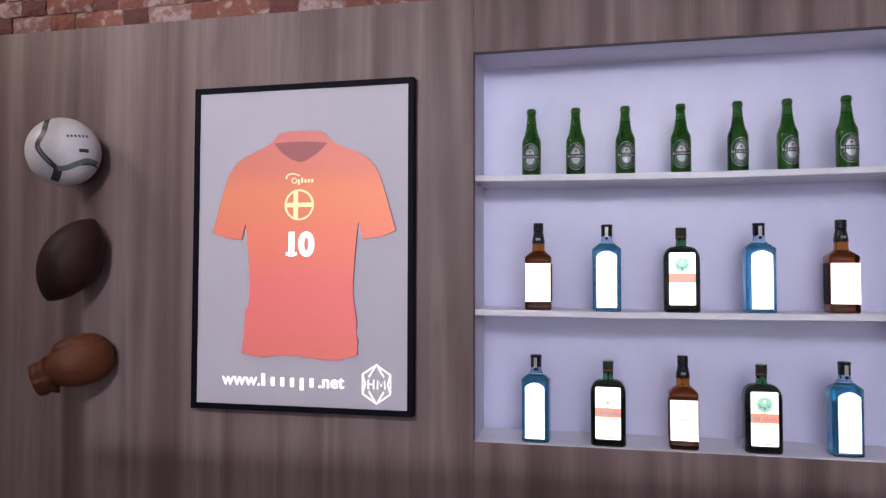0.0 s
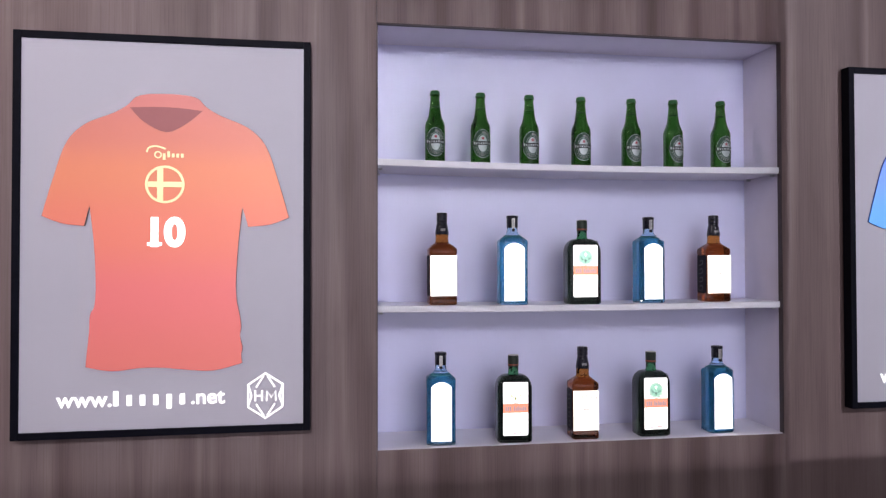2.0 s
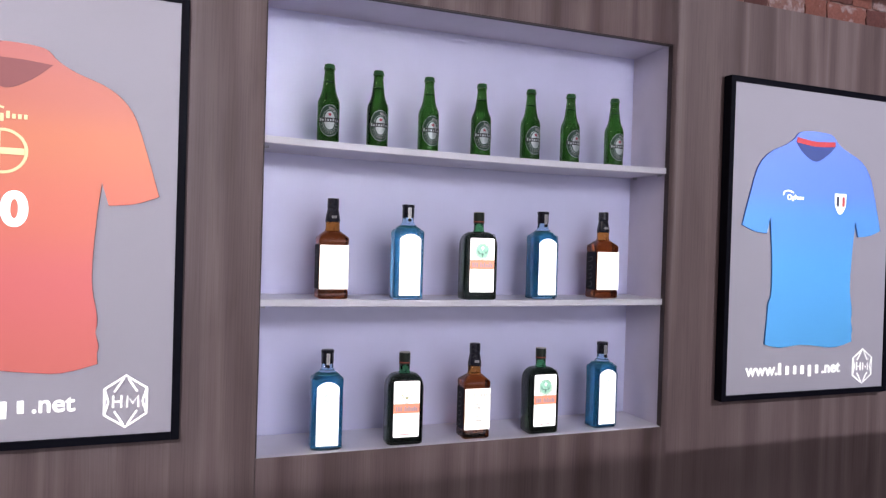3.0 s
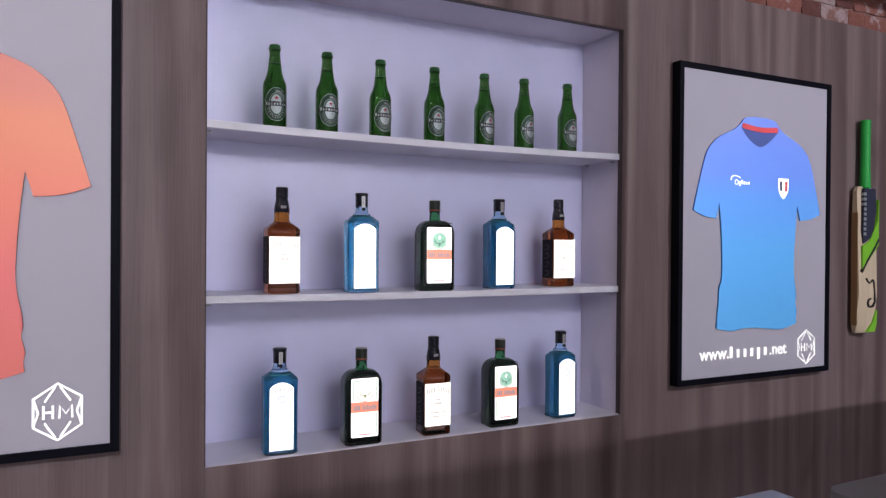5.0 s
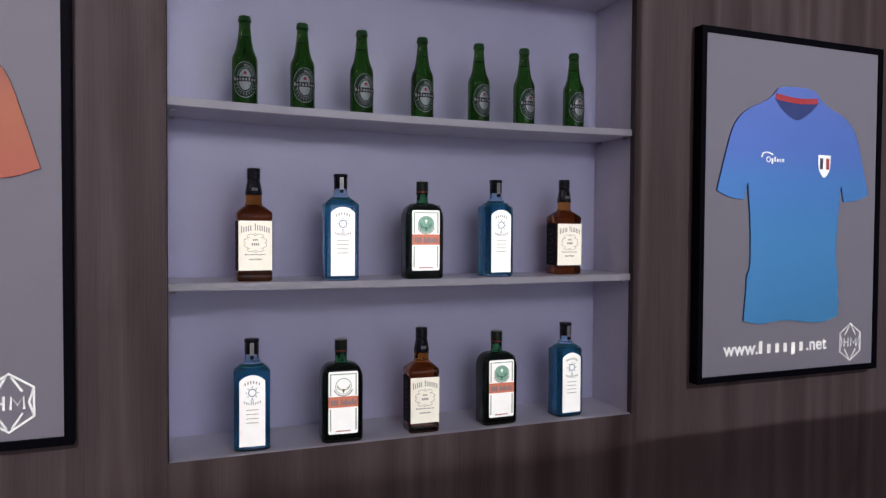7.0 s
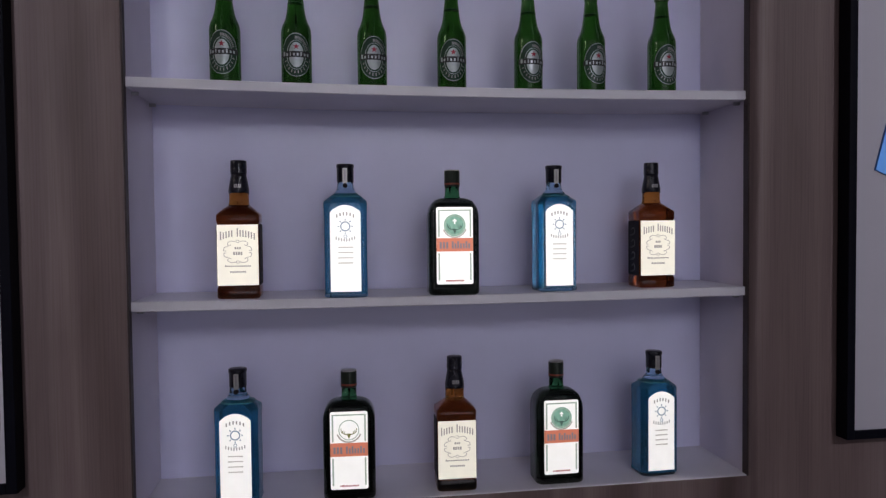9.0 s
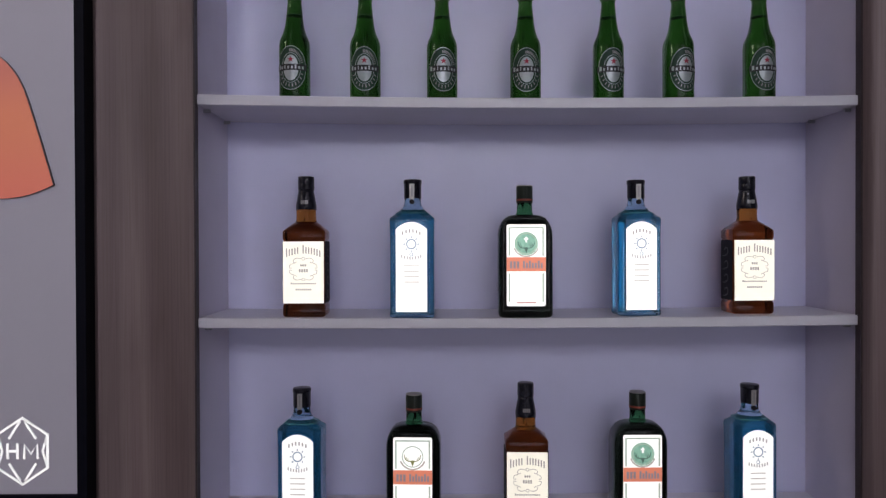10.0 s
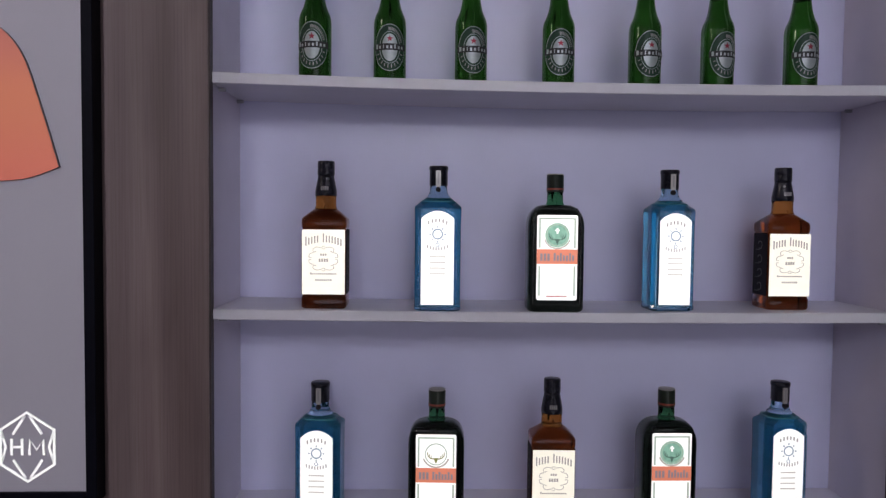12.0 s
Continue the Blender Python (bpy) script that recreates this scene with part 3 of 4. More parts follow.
def sponsor_mark(shirt, x, z, size, mat):
    """A small swoosh with a row of plain blocks under it."""
    bm = bmesh.new()
    stroke(bm, smooth_line([(x - 0.52 * size, z + 0.08 * size), (x - 0.46 * size, z + 0.21 * size), (x - 0.26 * size, z + 0.25 * size), (x - 0.02 * size, z + 0.18 * size)], 4), 0.045 * size, -0.0204, -0.0188)
    stroke(bm, circle(x - 0.22 * size, z + 0.01 * size, 0.085 * size, n=18), 0.034 * size, -0.0204, -0.0188, True)
    for k in range(5):
        a = x + (-0.09 + 0.122 * k) * size
        box(bm, a, a + 0.07 * size, -0.0204, -0.0188, z - (0.13 if k == 0 else 0.06) * size, z + (0.11 if k == 1 else 0.05) * size)
    return part("sponsor_mark", bm, mat, shirt, "pale swoosh and blocks")


SHIRT_1, SHIRT_2 = -0.553, 1.780
poster_red, shirt = poster("framed_shirt", -0.5545, 0.370, 1.071, 2.109, "black framed grey poster with an orange-red shirt numbered 10", RED_SHIRT, RED_COLLAR, SHIRT_1)
# marks on both shirts: projected picture, painted in as flat colour
sponsor_mark(shirt, SHIRT_1 + 0.0, 1.797, 0.092, CREAM_LIGHT)
bm = bmesh.new()
ex, ez, er = SHIRT_1 - 0.003, 1.721, 0.046
stroke(bm, circle(ex, ez, er), 0.006, -0.0206, -0.0188, True)
box(bm, ex - 0.019, ex - 0.004, -0.0206, -0.0188, ez - er + 0.004, ez + er - 0.004)
box(bm, ex - er + 0.004, ex - 0.019, -0.0206, -0.0188, ez - 0.007, ez + 0.007)
box(bm, ex - 0.004, ex + er - 0.004, -0.0206, -0.0188, ez - 0.007, ez + 0.007)
part("round_badge", bm, CREAM_LIGHT, shirt, "cream round badge with a cross")
lettering("10", 0.100, 0.0009, WHITE_INK_LIGHT, shirt, SHIRT_1 - 0.003, -0.0197, 1.563, "white shirt number", 0.045)
part("number_foot", boxed(SHIRT_1 - 0.046, SHIRT_1 - 0.010, -0.0203, -0.0188, 1.562, 1.571), WHITE_INK_LIGHT, shirt)

poster_blue, shirt = poster("framed_shirt", 1.783, 0.366, 1.074, 2.107, "black framed grey poster with a blue shirt and shield badge", BLUE_SHIRT, BLUE_COLLAR, SHIRT_2)
sponsor_mark(shirt, SHIRT_2 - 0.090, 1.733, 0.088, WHITE_INK_LIGHT)
part("collar_trim", stroke(bmesh.new(), smooth_line([(SHIRT_2 - 0.085, 1.924), (SHIRT_2, 1.915), (SHIRT_2 + 0.085, 1.920)], 6), 0.017, -0.0206, -0.0188), RED_TRIM, shirt, "red trim inside the collar")
sx, sz = SHIRT_2 + 0.118, 1.722
shield = [(sx - 0.026, sz + 0.034), (sx + 0.026, sz + 0.034)] + smooth_line([(sx + 0.026, sz + 0.02), (sx + 0.022, sz - 0.012), (sx, sz - 0.036), (sx - 0.022, sz - 0.012), (sx - 0.026, sz + 0.02)], 4)
part("shield_badge", slab(bmesh.new(), shield, -0.0200, -0.0188), WHITE_INK_LIGHT, shirt, "white shield badge")
bm = bmesh.new()
box(bm, sx - 0.019, sx - 0.007, -0.0208, -0.0199, sz - 0.010, sz + 0.024)
part("shield_stripe", bm, NAVY, shirt, "navy stripe")
part("shield_stripe", boxed(sx + 0.007, sx + 0.019, -0.0208, -0.0199, sz - 0.010, sz + 0.024), RED_TRIM, shirt, "red stripe")


# ---- bottles ----
def label_plate(x0, x1, z0, z1, y, arch=0.0, thick=0.0009):
    pts = [(x0, z0), (x1, z0)]
    if arch:
        pts += [(x1, z1 - arch)] + [(x0 + (x1 - x0) * (1 - k / 10), z1 - arch + arch * math.sin(math.pi * k / 10) ** 0.8) for k in range(1, 10)] + [(x0, z1 - arch)]
    else:
        pts += [(x1, z1), (x0, z1)]
    return slab(bmesh.new(), pts, y - thick, y + 0.0006)


def gin_bottle():
    ob = thing("gin_bottle", Matrix(), "blue glass gin bottle with black cap and tall white label", "bottle", "spirit bottles")
    hw, hd = 0.0415, 0.033
    part("glass_body", loft([(0.0, hw - 0.004, hd - 0.004, 0.008), (0.002, hw - 0.001, hd - 0.001, 0.010), (0.006, hw, hd, 0.011), (0.0105, hw - 0.0008, hd - 0.0006, 0.0115), (0.150, hw - 0.0008, hd - 0.0006, 0.0115), (0.182, hw, hd, 0.012), (0.186, hw - 0.001, hd - 0.001, 0.013), (0.194, hw - 0.010, hd - 0.006, 0.018), (0.201, hw - 0.019, hd - 0.011, 0.018)], 1), BLUE_GLASS, ob, "blue tinted faceted glass")
    part("liquid", loft([(0.006, hw - 0.0018, hd - 0.0018, 0.0105), (0.150, hw - 0.0020, hd - 0.0018, 0.0110), (0.182, hw - 0.0014, hd - 0.0014, 0.0115), (0.1925, hw - 0.0110, hd - 0.0075, 0.0165)], 1), GIN_BLUE, ob, "deep blue liquid")
    rim = [(-0.0335, 0.0075), (0.0335, 0.0075), (0.0335, 0.166)] + [(0.0335 - 0.0067 * k, 0.168 + 0.0145 * math.sin(math.pi * k / 10) ** 0.8) for k in range(1, 10)] + [(-0.0335, 0.166)]
    part("panel_rim", stroke(bmesh.new(), rim, 0.0022, -hd - 0.0012, -hd + 0.0004, True), BLUE_GLASS, ob, "raised glass rim round the label")
    part("liquid_line", loft([(0.1942, hw - 0.0098, hd - 0.0057, 0.018), (0.1958, hw - 0.0120, hd - 0.0071, 0.018)]), TURQUOISE, ob, "bright turquoise liquid line", True)
    part("glass_neck", loft([(0.2013, 0.0222, 0.0218, 0.018), (0.206, 0.0185, 0.0185, 0.0185), (0.212, 0.0160, 0.0160, 0.016), (0.2235, 0.0150, 0.0150, 0.015)]), CLEAR_BLUE, ob, "pale clear neck", True)
    part("cap", lathe([(0.2225, 0.0155), (0.224, 0.0163), (0.2505, 0.0163), (0.251, 0.0172), (0.2565, 0.0172), (0.258, 0.0160)]), BLACK_CAP, ob, "black screw cap", True)
    seal = part("seal_strip", slab(bmesh.new(), [(-0.0045, 0.222), (0.0, 0.2185), (0.0045, 0.222), (0.0045, 0.2495), (-0.0045, 0.2495)], -0.0182, -0.0160), CAP_RIM, ob, "pale paper seal")
    part("print", bars(bmesh.new(), -0.002, 0.002, 0.226, 0.246, -0.0186, -0.0181, 1), GREY_INK, seal)
    part("medal", slab(bmesh.new(), circle(0.0, 0.2160, 0.0046, n=16), -0.0200, -0.0150), BLACK_LABEL, ob)
    y = -hd - 0.0002
    lab = part("label", label_plate(-0.029, 0.029, 0.012, 0.178, y, 0.014), LABEL, ob, "white arched paper label")
    y0, y1 = y - 0.0014, y - 0.0007
    bm = bars(bmesh.new(), -0.019, 0.019, 0.152, 0.1585, y0, y1, 6, bend=0.006, slim=0.3)
    bars(bm, -0.020, 0.020, 0.113, 0.119, y0, y1, 8, bend=-0.005, slim=0.3)
    part("print", bm, GREY_INK, lab)
    bm = bmesh.new()
    stroke(bm, circle(0, 0.137, 0.0085, n=24), 0.0022, y0, y1, True)
    for k in range(8):
        a = radians(45 * k)
        stroke(bm, [(0.0115 * math.cos(a), 0.137 + 0.0115 * math.sin(a)), (0.0145 * math.cos(a), 0.137 + 0.0145 * math.sin(a))], 0.0022, y0, y1)
    stroke(bm, circle(0, 0.118, 0.003, n=12), 0.0012, y0, y1, True)
    part("sun_emblem", bm, BLUE_INK, lab)
    bm = bmesh.new()
    for k in range(4):
        z = 0.096 - 0.010 * k
        bars(bm, -0.014, 0.014, z, z + 0.0022, y0, y1, 7)
    part("print", bm, PALE_INK, lab)
    return ob


def herbal_bottle(label="dark green liqueur bottle with cream label and orange band", disc_print=True):
    ob = thing("herbal_liqueur_bottle", Matrix(), label, "bottle", "spirit bottles")
    hw, hd = 0.0505, 0.033
    sections = [(0.0, hw - 0.005, hd - 0.005, 0.012), (0.003, hw - 0.001, hd - 0.001, 0.014), (0.008, hw, hd, 0.015), (0.152, hw, hd, 0.015)]
    for k in range(1, 8):
        a = math.pi / 2 * k / 7
        sections.append((0.152 + 0.040 * math.sin(a), 0.0155 + (hw - 0.0155) * math.cos(a) ** 0.75, 0.0152 + (hd - 0.0152) * math.cos(a), 0.0152))
    part("glass_body", loft(sections), DARK_GREEN, ob, "nearly black green glass", True)
    rim = [(-0.0415, 0.014), (0.0415, 0.014), (0.0415, 0.150)] + [(0.0415 - 0.0015 * k * k / 4, 0.150 + 0.0085 * k) for k in range(1, 5)]
    rim += [(-x, z) for x, z in rim[:2:-1]] + [(-0.0415, 0.150)]
    part("panel_rim", stroke(bmesh.new(), rim, 0.0020, -hd - 0.0009, -hd + 0.0004, True), DARK_GREEN, ob, "raised glass rim round the label")
    part("glass_neck", lathe([(0.1915, 0.0165), (0.197, 0.0148), (0.2145, 0.0142)]), NECK_GREEN, ob, "green glass neck", True)
    part("cap", lathe([(0.2140, 0.0150), (0.2150, 0.0154), (0.2440, 0.0154), (0.2455, 0.0150)]), DARK_CAP, ob, "dark green cap", True)
    part("cap_ring", lathe([(0.2180, 0.0157), (0.2215, 0.0157)]), RUST_RING, ob, "rust red ring")
    part("cap_rim", lathe([(0.2456, 0.0150), (0.2470, 0.0146)]), CAP_RIM, ob, "pale rim", True)
    y = -hd - 0.0002
    lab = part("label", slab(bmesh.new(), [(p, q + 0.0975) for p, q in ring_points(0.036, 0.0755, 0.004, 3)], y - 0.0009, y + 0.0006), LABEL, ob, "cream paper label")
    y0, y1 = y - 0.0014, y - 0.0007
    bm = bmesh.new()
    for a, b, c, d in ((-0.0325, -0.0295, 0.030, 0.083), (0.0295, 0.0325, 0.030, 0.083), (-0.0325, -0.0295, 0.115, 0.168), (0.0295, 0.0325, 0.115, 0.168), (-0.0295, 0.0295, 0.1655, 0.168)):
        box(bm, a, b, y0, y1, c, d)
    part("border", bm, SAGE_INK, lab, "sage green border")
    if disc_print:
        part("disc", slab(bmesh.new(), circle(0, 0.1375, 0.0215), y0, y1), GREEN_INK, lab, "green printed disc")
    part("disc_rim", stroke(bmesh.new(), circle(0, 0.1375, 0.0190, n=28), 0.0016, y0 - 0.0004, y0 + 0.0003, True), SAGE_INK, lab)
    bm = slab(bmesh.new(), [(-0.0030, 0.1275), (0.0, 0.1195), (0.0030, 0.1275), (0.0055, 0.1300), (0.0, 0.1310), (-0.0055, 0.1300)], y0 - 0.0005, y0 + 0.0003)
    for sgn in (-1, 1):
        stroke(bm, smooth_line([(sgn * 0.002, 0.1290), (sgn * 0.009, 0.1300), (sgn * 0.0140, 0.1345), (sgn * 0.0150, 0.1410)], 4), 0.0014, y0 - 0.0005, y0 + 0.0003)
        stroke(bm, [(sgn * 0.0085, 0.1298), (sgn * 0.0085, 0.1350)], 0.0012, y0 - 0.0005, y0 + 0.0003)
        stroke(bm, [(sgn * 0.0122, 0.1322), (sgn * 0.0110, 0.1375)], 0.0012, y0 - 0.0005, y0 + 0.0003)
    part("stag_head", bm, DARK_SAGE if disc_print else OLIVE_INK, lab, "dark green antlered head")
    bm = boxed(-0.0015, 0.0015, y0 - 0.0004, y0 + 0.0003, 0.140, 0.150)
    box(bm, -0.004, 0.004, y0 - 0.00045, y0 + 0.0003, 0.1450, 0.1475)
    part("cross", bm, WHITE_INK_LIGHT, lab)
    part("garland", stroke(bmesh.new(), circle(0, 0.1375, 0.0235, n=24, a0=200, a1=340), 0.0028, y0, y1), PALE_INK, lab)
    part("band", boxed(-0.036, 0.036, y0, y1, 0.0865, 0.1125), ORANGE_INK, lab, "orange band")
    part("print", bars(bmesh.new(), -0.031, -0.012, 0.092, 0.105, y0 - 0.0006, y0, 3), BAND_INK, lab)
    part("print", bars(bmesh.new(), -0.007, 0.031, 0.092, 0.102, y0 - 0.0006, y0, 7, (0, 2, 5)), BAND_INK, lab)
    part("print", bars(bmesh.new(), -0.018, 0.018, 0.0275, 0.0305, y0, y1, 14), RED_TRIM, lab)
    return ob


def whiskey_bottle():
    ob = thing("whiskey_bottle", Matrix(), "square amber whiskey bottle with black neck and cream label", "bottle", "spirit bottles")
    hw, hd = 0.0400, 0.0335
    part("glass_body", loft([(0.0, hw - 0.004, hd - 0.004, 0.007), (0.002, hw - 0.001, hd - 0.001, 0.008), (0.005, hw, hd, 0.009), (0.020, hw, hd, 0.009), (0.0225, hw - 0.0012, hd - 0.0012, 0.009), (0.1440, hw - 0.0012, hd - 0.0012, 0.009), (0.1465, hw, hd, 0.009), (0.1590, hw, hd, 0.009), (0.1625, hw - 0.0015, hd - 0.0015, 0.010), (0.1725, hw - 0.012, hd - 0.008, 0.018), (0.1790, 0.0205, 0.0205, 0.0205)]), AMBER, ob, "amber whiskey glass", True)
    part("glass_neck", lathe([(0.1790, 0.0202), (0.1840, 0.0188), (0.1950, 0.0185), (0.2025, 0.0188)]), PALE_AMBER, ob, "golden amber neck", True)
    part("sleeve", lathe([(0.2020, 0.0194), (0.2100, 0.0194), (0.2250, 0.0168), (0.2350, 0.0148), (0.2400, 0.0145)]), BLACK_CAP, ob, "black neck sleeve", True)
    part("cap", lathe([(0.2400, 0.0150), (0.2412, 0.0154), (0.2500, 0.0154), (0.2508, 0.0148), (0.2516, 0.0154), (0.2635, 0.0152), (0.2650, 0.0142)]), BLACK_CAP, ob, "black ridged cap", True)
    part("print", bars(bmesh.new(), -0.007, 0.007, 0.212, 0.219, -0.0198, -0.0180, 4), GREY_INK, ob)
    y = -hd + 0.0010
    lab = part("label", label_plate(-0.0380, 0.0380, 0.026, 0.1415, y, 0, 0.0010), CREAM_LABEL, ob, "cream paper label")
    y0, y1 = y - 0.0016, y - 0.0008
    bm = bmesh.new()
    for k in range(13):
        if k != 5:
            x = -0.0335 + 0.067 * (k + 0.5) / 13
            z = 0.1115 + 0.0075 * (1 - (x / 0.0335) ** 2)
            box(bm, x - 0.0012, x + 0.0012, y0, y1, z, z + (0.016 if k in (0, 6) else 0.0125))
    part("print", bm, FADED_INK, lab)
    bm = bmesh.new()
    for sgn in (-1, 1):
        for up in (-1, 1):
            curl = smooth_line([(sgn * 0.004, 0.090 + up * 0.0190), (sgn * 0.012, 0.090 + up * 0.0205), (sgn * 0.0185, 0.090 + up * 0.0165), (sgn * 0.0165, 0.090 + up * 0.0115), (sgn * 0.0125, 0.090 + up * 0.0135)], 4)
            stroke(bm, curl, 0.0013, y0, y1)
            curl = smooth_line([(sgn * 0.0175, 0.090 + up * 0.0105), (sgn * 0.0240, 0.090 + up * 0.0085), (sgn * 0.0255, 0.090 + up * 0.0025), (sgn * 0.0210, 0.090 + up * 0.0020)], 4)
            stroke(bm, curl, 0.0013, y0, y1)
        stroke(bm, circle(0.0, 0.090 + sgn * 0.0195, 0.0028, n=12), 0.0011, y0, y1, True)
    part("scroll_wreath", bm, PALE_INK, lab, "thin scroll wreath")
    bm = bars(bmesh.new(), -0.006, 0.006, 0.095, 0.099, y0, y1, 3)
    bars(bm, -0.009, 0.009, 0.084, 0.090, y0, y1, 4)
    bars(bm, -0.024, 0.024, 0.0615, 0.0640, y0, y1, 14, (0,))
    bars(bm, -0.015, 0.015, 0.0500, 0.0535, y0, y1, 8)
    part("print", bm, FADED_INK, lab)
    for sgn in (-1, 1):
        x = sgn * (hw - 0.0010)
        side = part("side_label", boxed(min(x, x + sgn * 0.0011), max(x, x + sgn * 0.0011), -0.026, 0.026, 0.026, 0.1415), BLACK_LABEL, ob, "black paper side label")
        bm = bmesh.new()
        for k in range(4):
            z = 0.042 + 0.026 * k
            stroke(bm, circle(0.0, z, 0.008, 0.007, n=14, a0=20, a1=300), 0.0018, -0.0004, 0.0004)
            stroke(bm, [(0.002, z - 0.009), (0.016, z - 0.009)], 0.0016, -0.0004, 0.0004)
        bmesh.ops.transform(bm, matrix=pose(x + sgn * 0.0014, 0, 0, 0, 0, 90), verts=bm.verts)
        part("scroll", bm, EMBOSS, side)
    return ob


def beer_bottle():
    ob = thing("beer_bottle", Matrix(), "small green glass beer bottle with silver oval label", "bottle", "beer bottles")
    R = 0.0292
    part("glass_body", lathe([(0.0, R - 0.004), (0.002, R - 0.001), (0.006, R), (0.104, R), (0.111, R - 0.0007), (0.118, R - 0.0026), (0.124, R - 0.0054), (0.130, 0.0214), (0.136, 0.0196), (0.143, 0.0181), (0.152, 0.0167), (0.168, 0.0149), (0.188, 0.0129), (0.192, 0.0134), (0.196, 0.0134), (0.200, 0.0128)], 48), BEER_GREEN, ob, "green bottle glass", True)
    bm = bmesh.new()
    n = 42
    crown = [(0.1975, 0.0150, 1), (0.1995, 0.0146, 1), (0.2040, 0.0138, 0), (0.2085, 0.0132, 0), (0.2100, 0.0110, 0)]
    rings = [[bm.verts.new(((r + (0.0006 if w and k % 2 else 0)) * math.cos(2 * math.pi * k / n), (r + (0.0006 if w and k % 2 else 0)) * math.sin(2 * math.pi * k / n), z)) for k in range(n)] for z, r, w in crown]
    for a, b in zip(rings, rings[1:]):
        for k in range(n):
            bm.faces.new((a[k], a[(k + 1) % n], b[(k + 1) % n], b[k]))
    bm.faces.new(rings[-1]), bm.faces.new(rings[0][::-1])
    part("fill_line", lathe([(0.1615, 0.01572), (0.1627, 0.01560)], 32), DEEP_GREEN, ob, "dark fill line in the neck", True)
    part("crown_cap", bm, GREEN_CROWN, ob, "dark green crown cap")

    def wrapped(bm, lift):
        """Bends a flat print round the bottle."""
        for v in bm.verts:
            a = v.co.x / R
            d = R + lift + (0.0002 - v.co.y)
            v.co = Vector((d * math.sin(a), -d * math.cos(a), v.co.z))
        return bm

    def oval(rx, rz, cz=0.058, a0=0, a1=360):
        bm = bmesh.new()
        rows = [[bm.verts.new((rx * s * math.cos(radians(a0 + (a1 - a0) * k / 36)), 0, cz + rz * s * math.sin(radians(a0 + (a1 - a0) * k / 36)))) for k in range(37)] for s in (0.02, 0.35, 0.7, 1.0)]
        for a, b in zip(rows, rows[1:]):
            for k in range(36):
                bm.faces.new((a[k], a[k + 1], b[k + 1], b[k]))
        return bm

    def strip(x0, x1, z0, z1, n=12):
        bm = bmesh.new()
        v = [[bm.verts.new((x0 + (x1 - x0) * k / n, 0, z)) for k in range(n + 1)] for z in (z0, z1)]
        for k in range(n):
            bm.faces.new((v[0][k], v[0][k + 1], v[1][k + 1], v[1][k]))
        return bm

    lab = part("label", wrapped(oval(0.0295, 0.0412), 0.0003), SILVER_INK, ob, "silver edged oval label", True)
    part("ground", wrapped(oval(0.0284, 0.0400), 0.0005), DEEP_GREEN, lab, "deep green oval", True)
    bm = bmesh.new()
    for k in range(22):
        a = radians(20 + 140 * k / 21 if k < 12 else 200 + 140 * (k - 12) / 9)
        stroke(bm, [(0.0205 * math.cos(a), 0.058 + 0.0300 * math.sin(a)), (0.0245 * math.cos(a), 0.058 + 0.0355 * math.sin(a))], 0.0017, 0.0, 0.0004)
    part("print", wrapped(bm, 0.0008), GREY_INK, lab)
    part("inner_line", wrapped(stroke(bmesh.new(), circle(0, 0.058, 0.0182, 0.0275, n=40), 0.0010, 0.0, 0.0003, True), 0.0006), SILVER_INK, lab)
    bm = oval(0.0142, 0.0240)
    part("inner_oval", wrapped(bm, 0.0007), SILVER_INK, lab, "silver inner oval", True)
    part("name_band", wrapped(strip(-0.0310, 0.0310, 0.0535, 0.0650), 0.0010), BLACK_INK, lab, "black name band", True)
    bm = bmesh.new()
    for k in range(8):
        x = -0.0262 + 0.0066 * k
        wide, tall = (0.0042, 0.0078) if k == 0 else (0.0018, 0.0066) if k == 2 else (0.0030, 0.0074) if k == 5 else (0.0034, 0.0050)
        box(bm, x + 0.0022 - wide / 2, x + 0.0022 + wide / 2, 0.0, 0.0004, 0.0562, 0.0562 + tall)
    part("print", wrapped(bm, 0.0014), SILVER_INK, lab)
    star = [(0.0062 * (1 if k % 2 == 0 else 0.42) * math.sin(math.pi * k / 5), 0.0735 + 0.0062 * (1 if k % 2 == 0 else 0.42) * math.cos(math.pi * k / 5)) for k in range(10)]
    part("star", wrapped(slab(bmesh.new(), star, 0.0, 0.0004), 0.0012), RED_INK, lab, "small red star")
    return ob


def row(maker, spots):
    """The first is built, the others are copies; each stands turned by a few degrees."""
    first = maker()
    for k, (x, y, z, turn) in enumerate(spots):
        m = pose(x, y, z, 0, 0, turn)
        if k == 0:
            first.matrix_basis = m
        else:
            copy_thing(first, m)


def board(z, x):
    u = x / W
    sag, lift = SAG[z]
    return z + lift * (1 - u) ** 2 - sag * 4 * u * (1 - u)


MID = (0.186, 0.390, 0.601, 0.818, 1.041)
LOW = (0.179, 0.391, 0.603, 0.816, 1.035)
BEER = (0.166, 0.300, 0.4465, 0.606, 0.7645, 0.899, 1.0545)
FLOOR_Z = BOTTOM + 0.002
row(beer_bottle, [(x, 0.064, board(SHELF_HIGH, x), t) for x, t in zip(BEER, (-4, 2, 5, -3, 6, 10, 3))])
WHISKEY_SPOTS = [(MID[0], 0.066, board(SHELF_LOW, MID[0]), 0), (MID[4], 0.086, board(SHELF_LOW, MID[4]), 0), (LOW[2], 0.052, FLOOR_Z, -2)]
row(whiskey_bottle, WHISKEY_SPOTS)
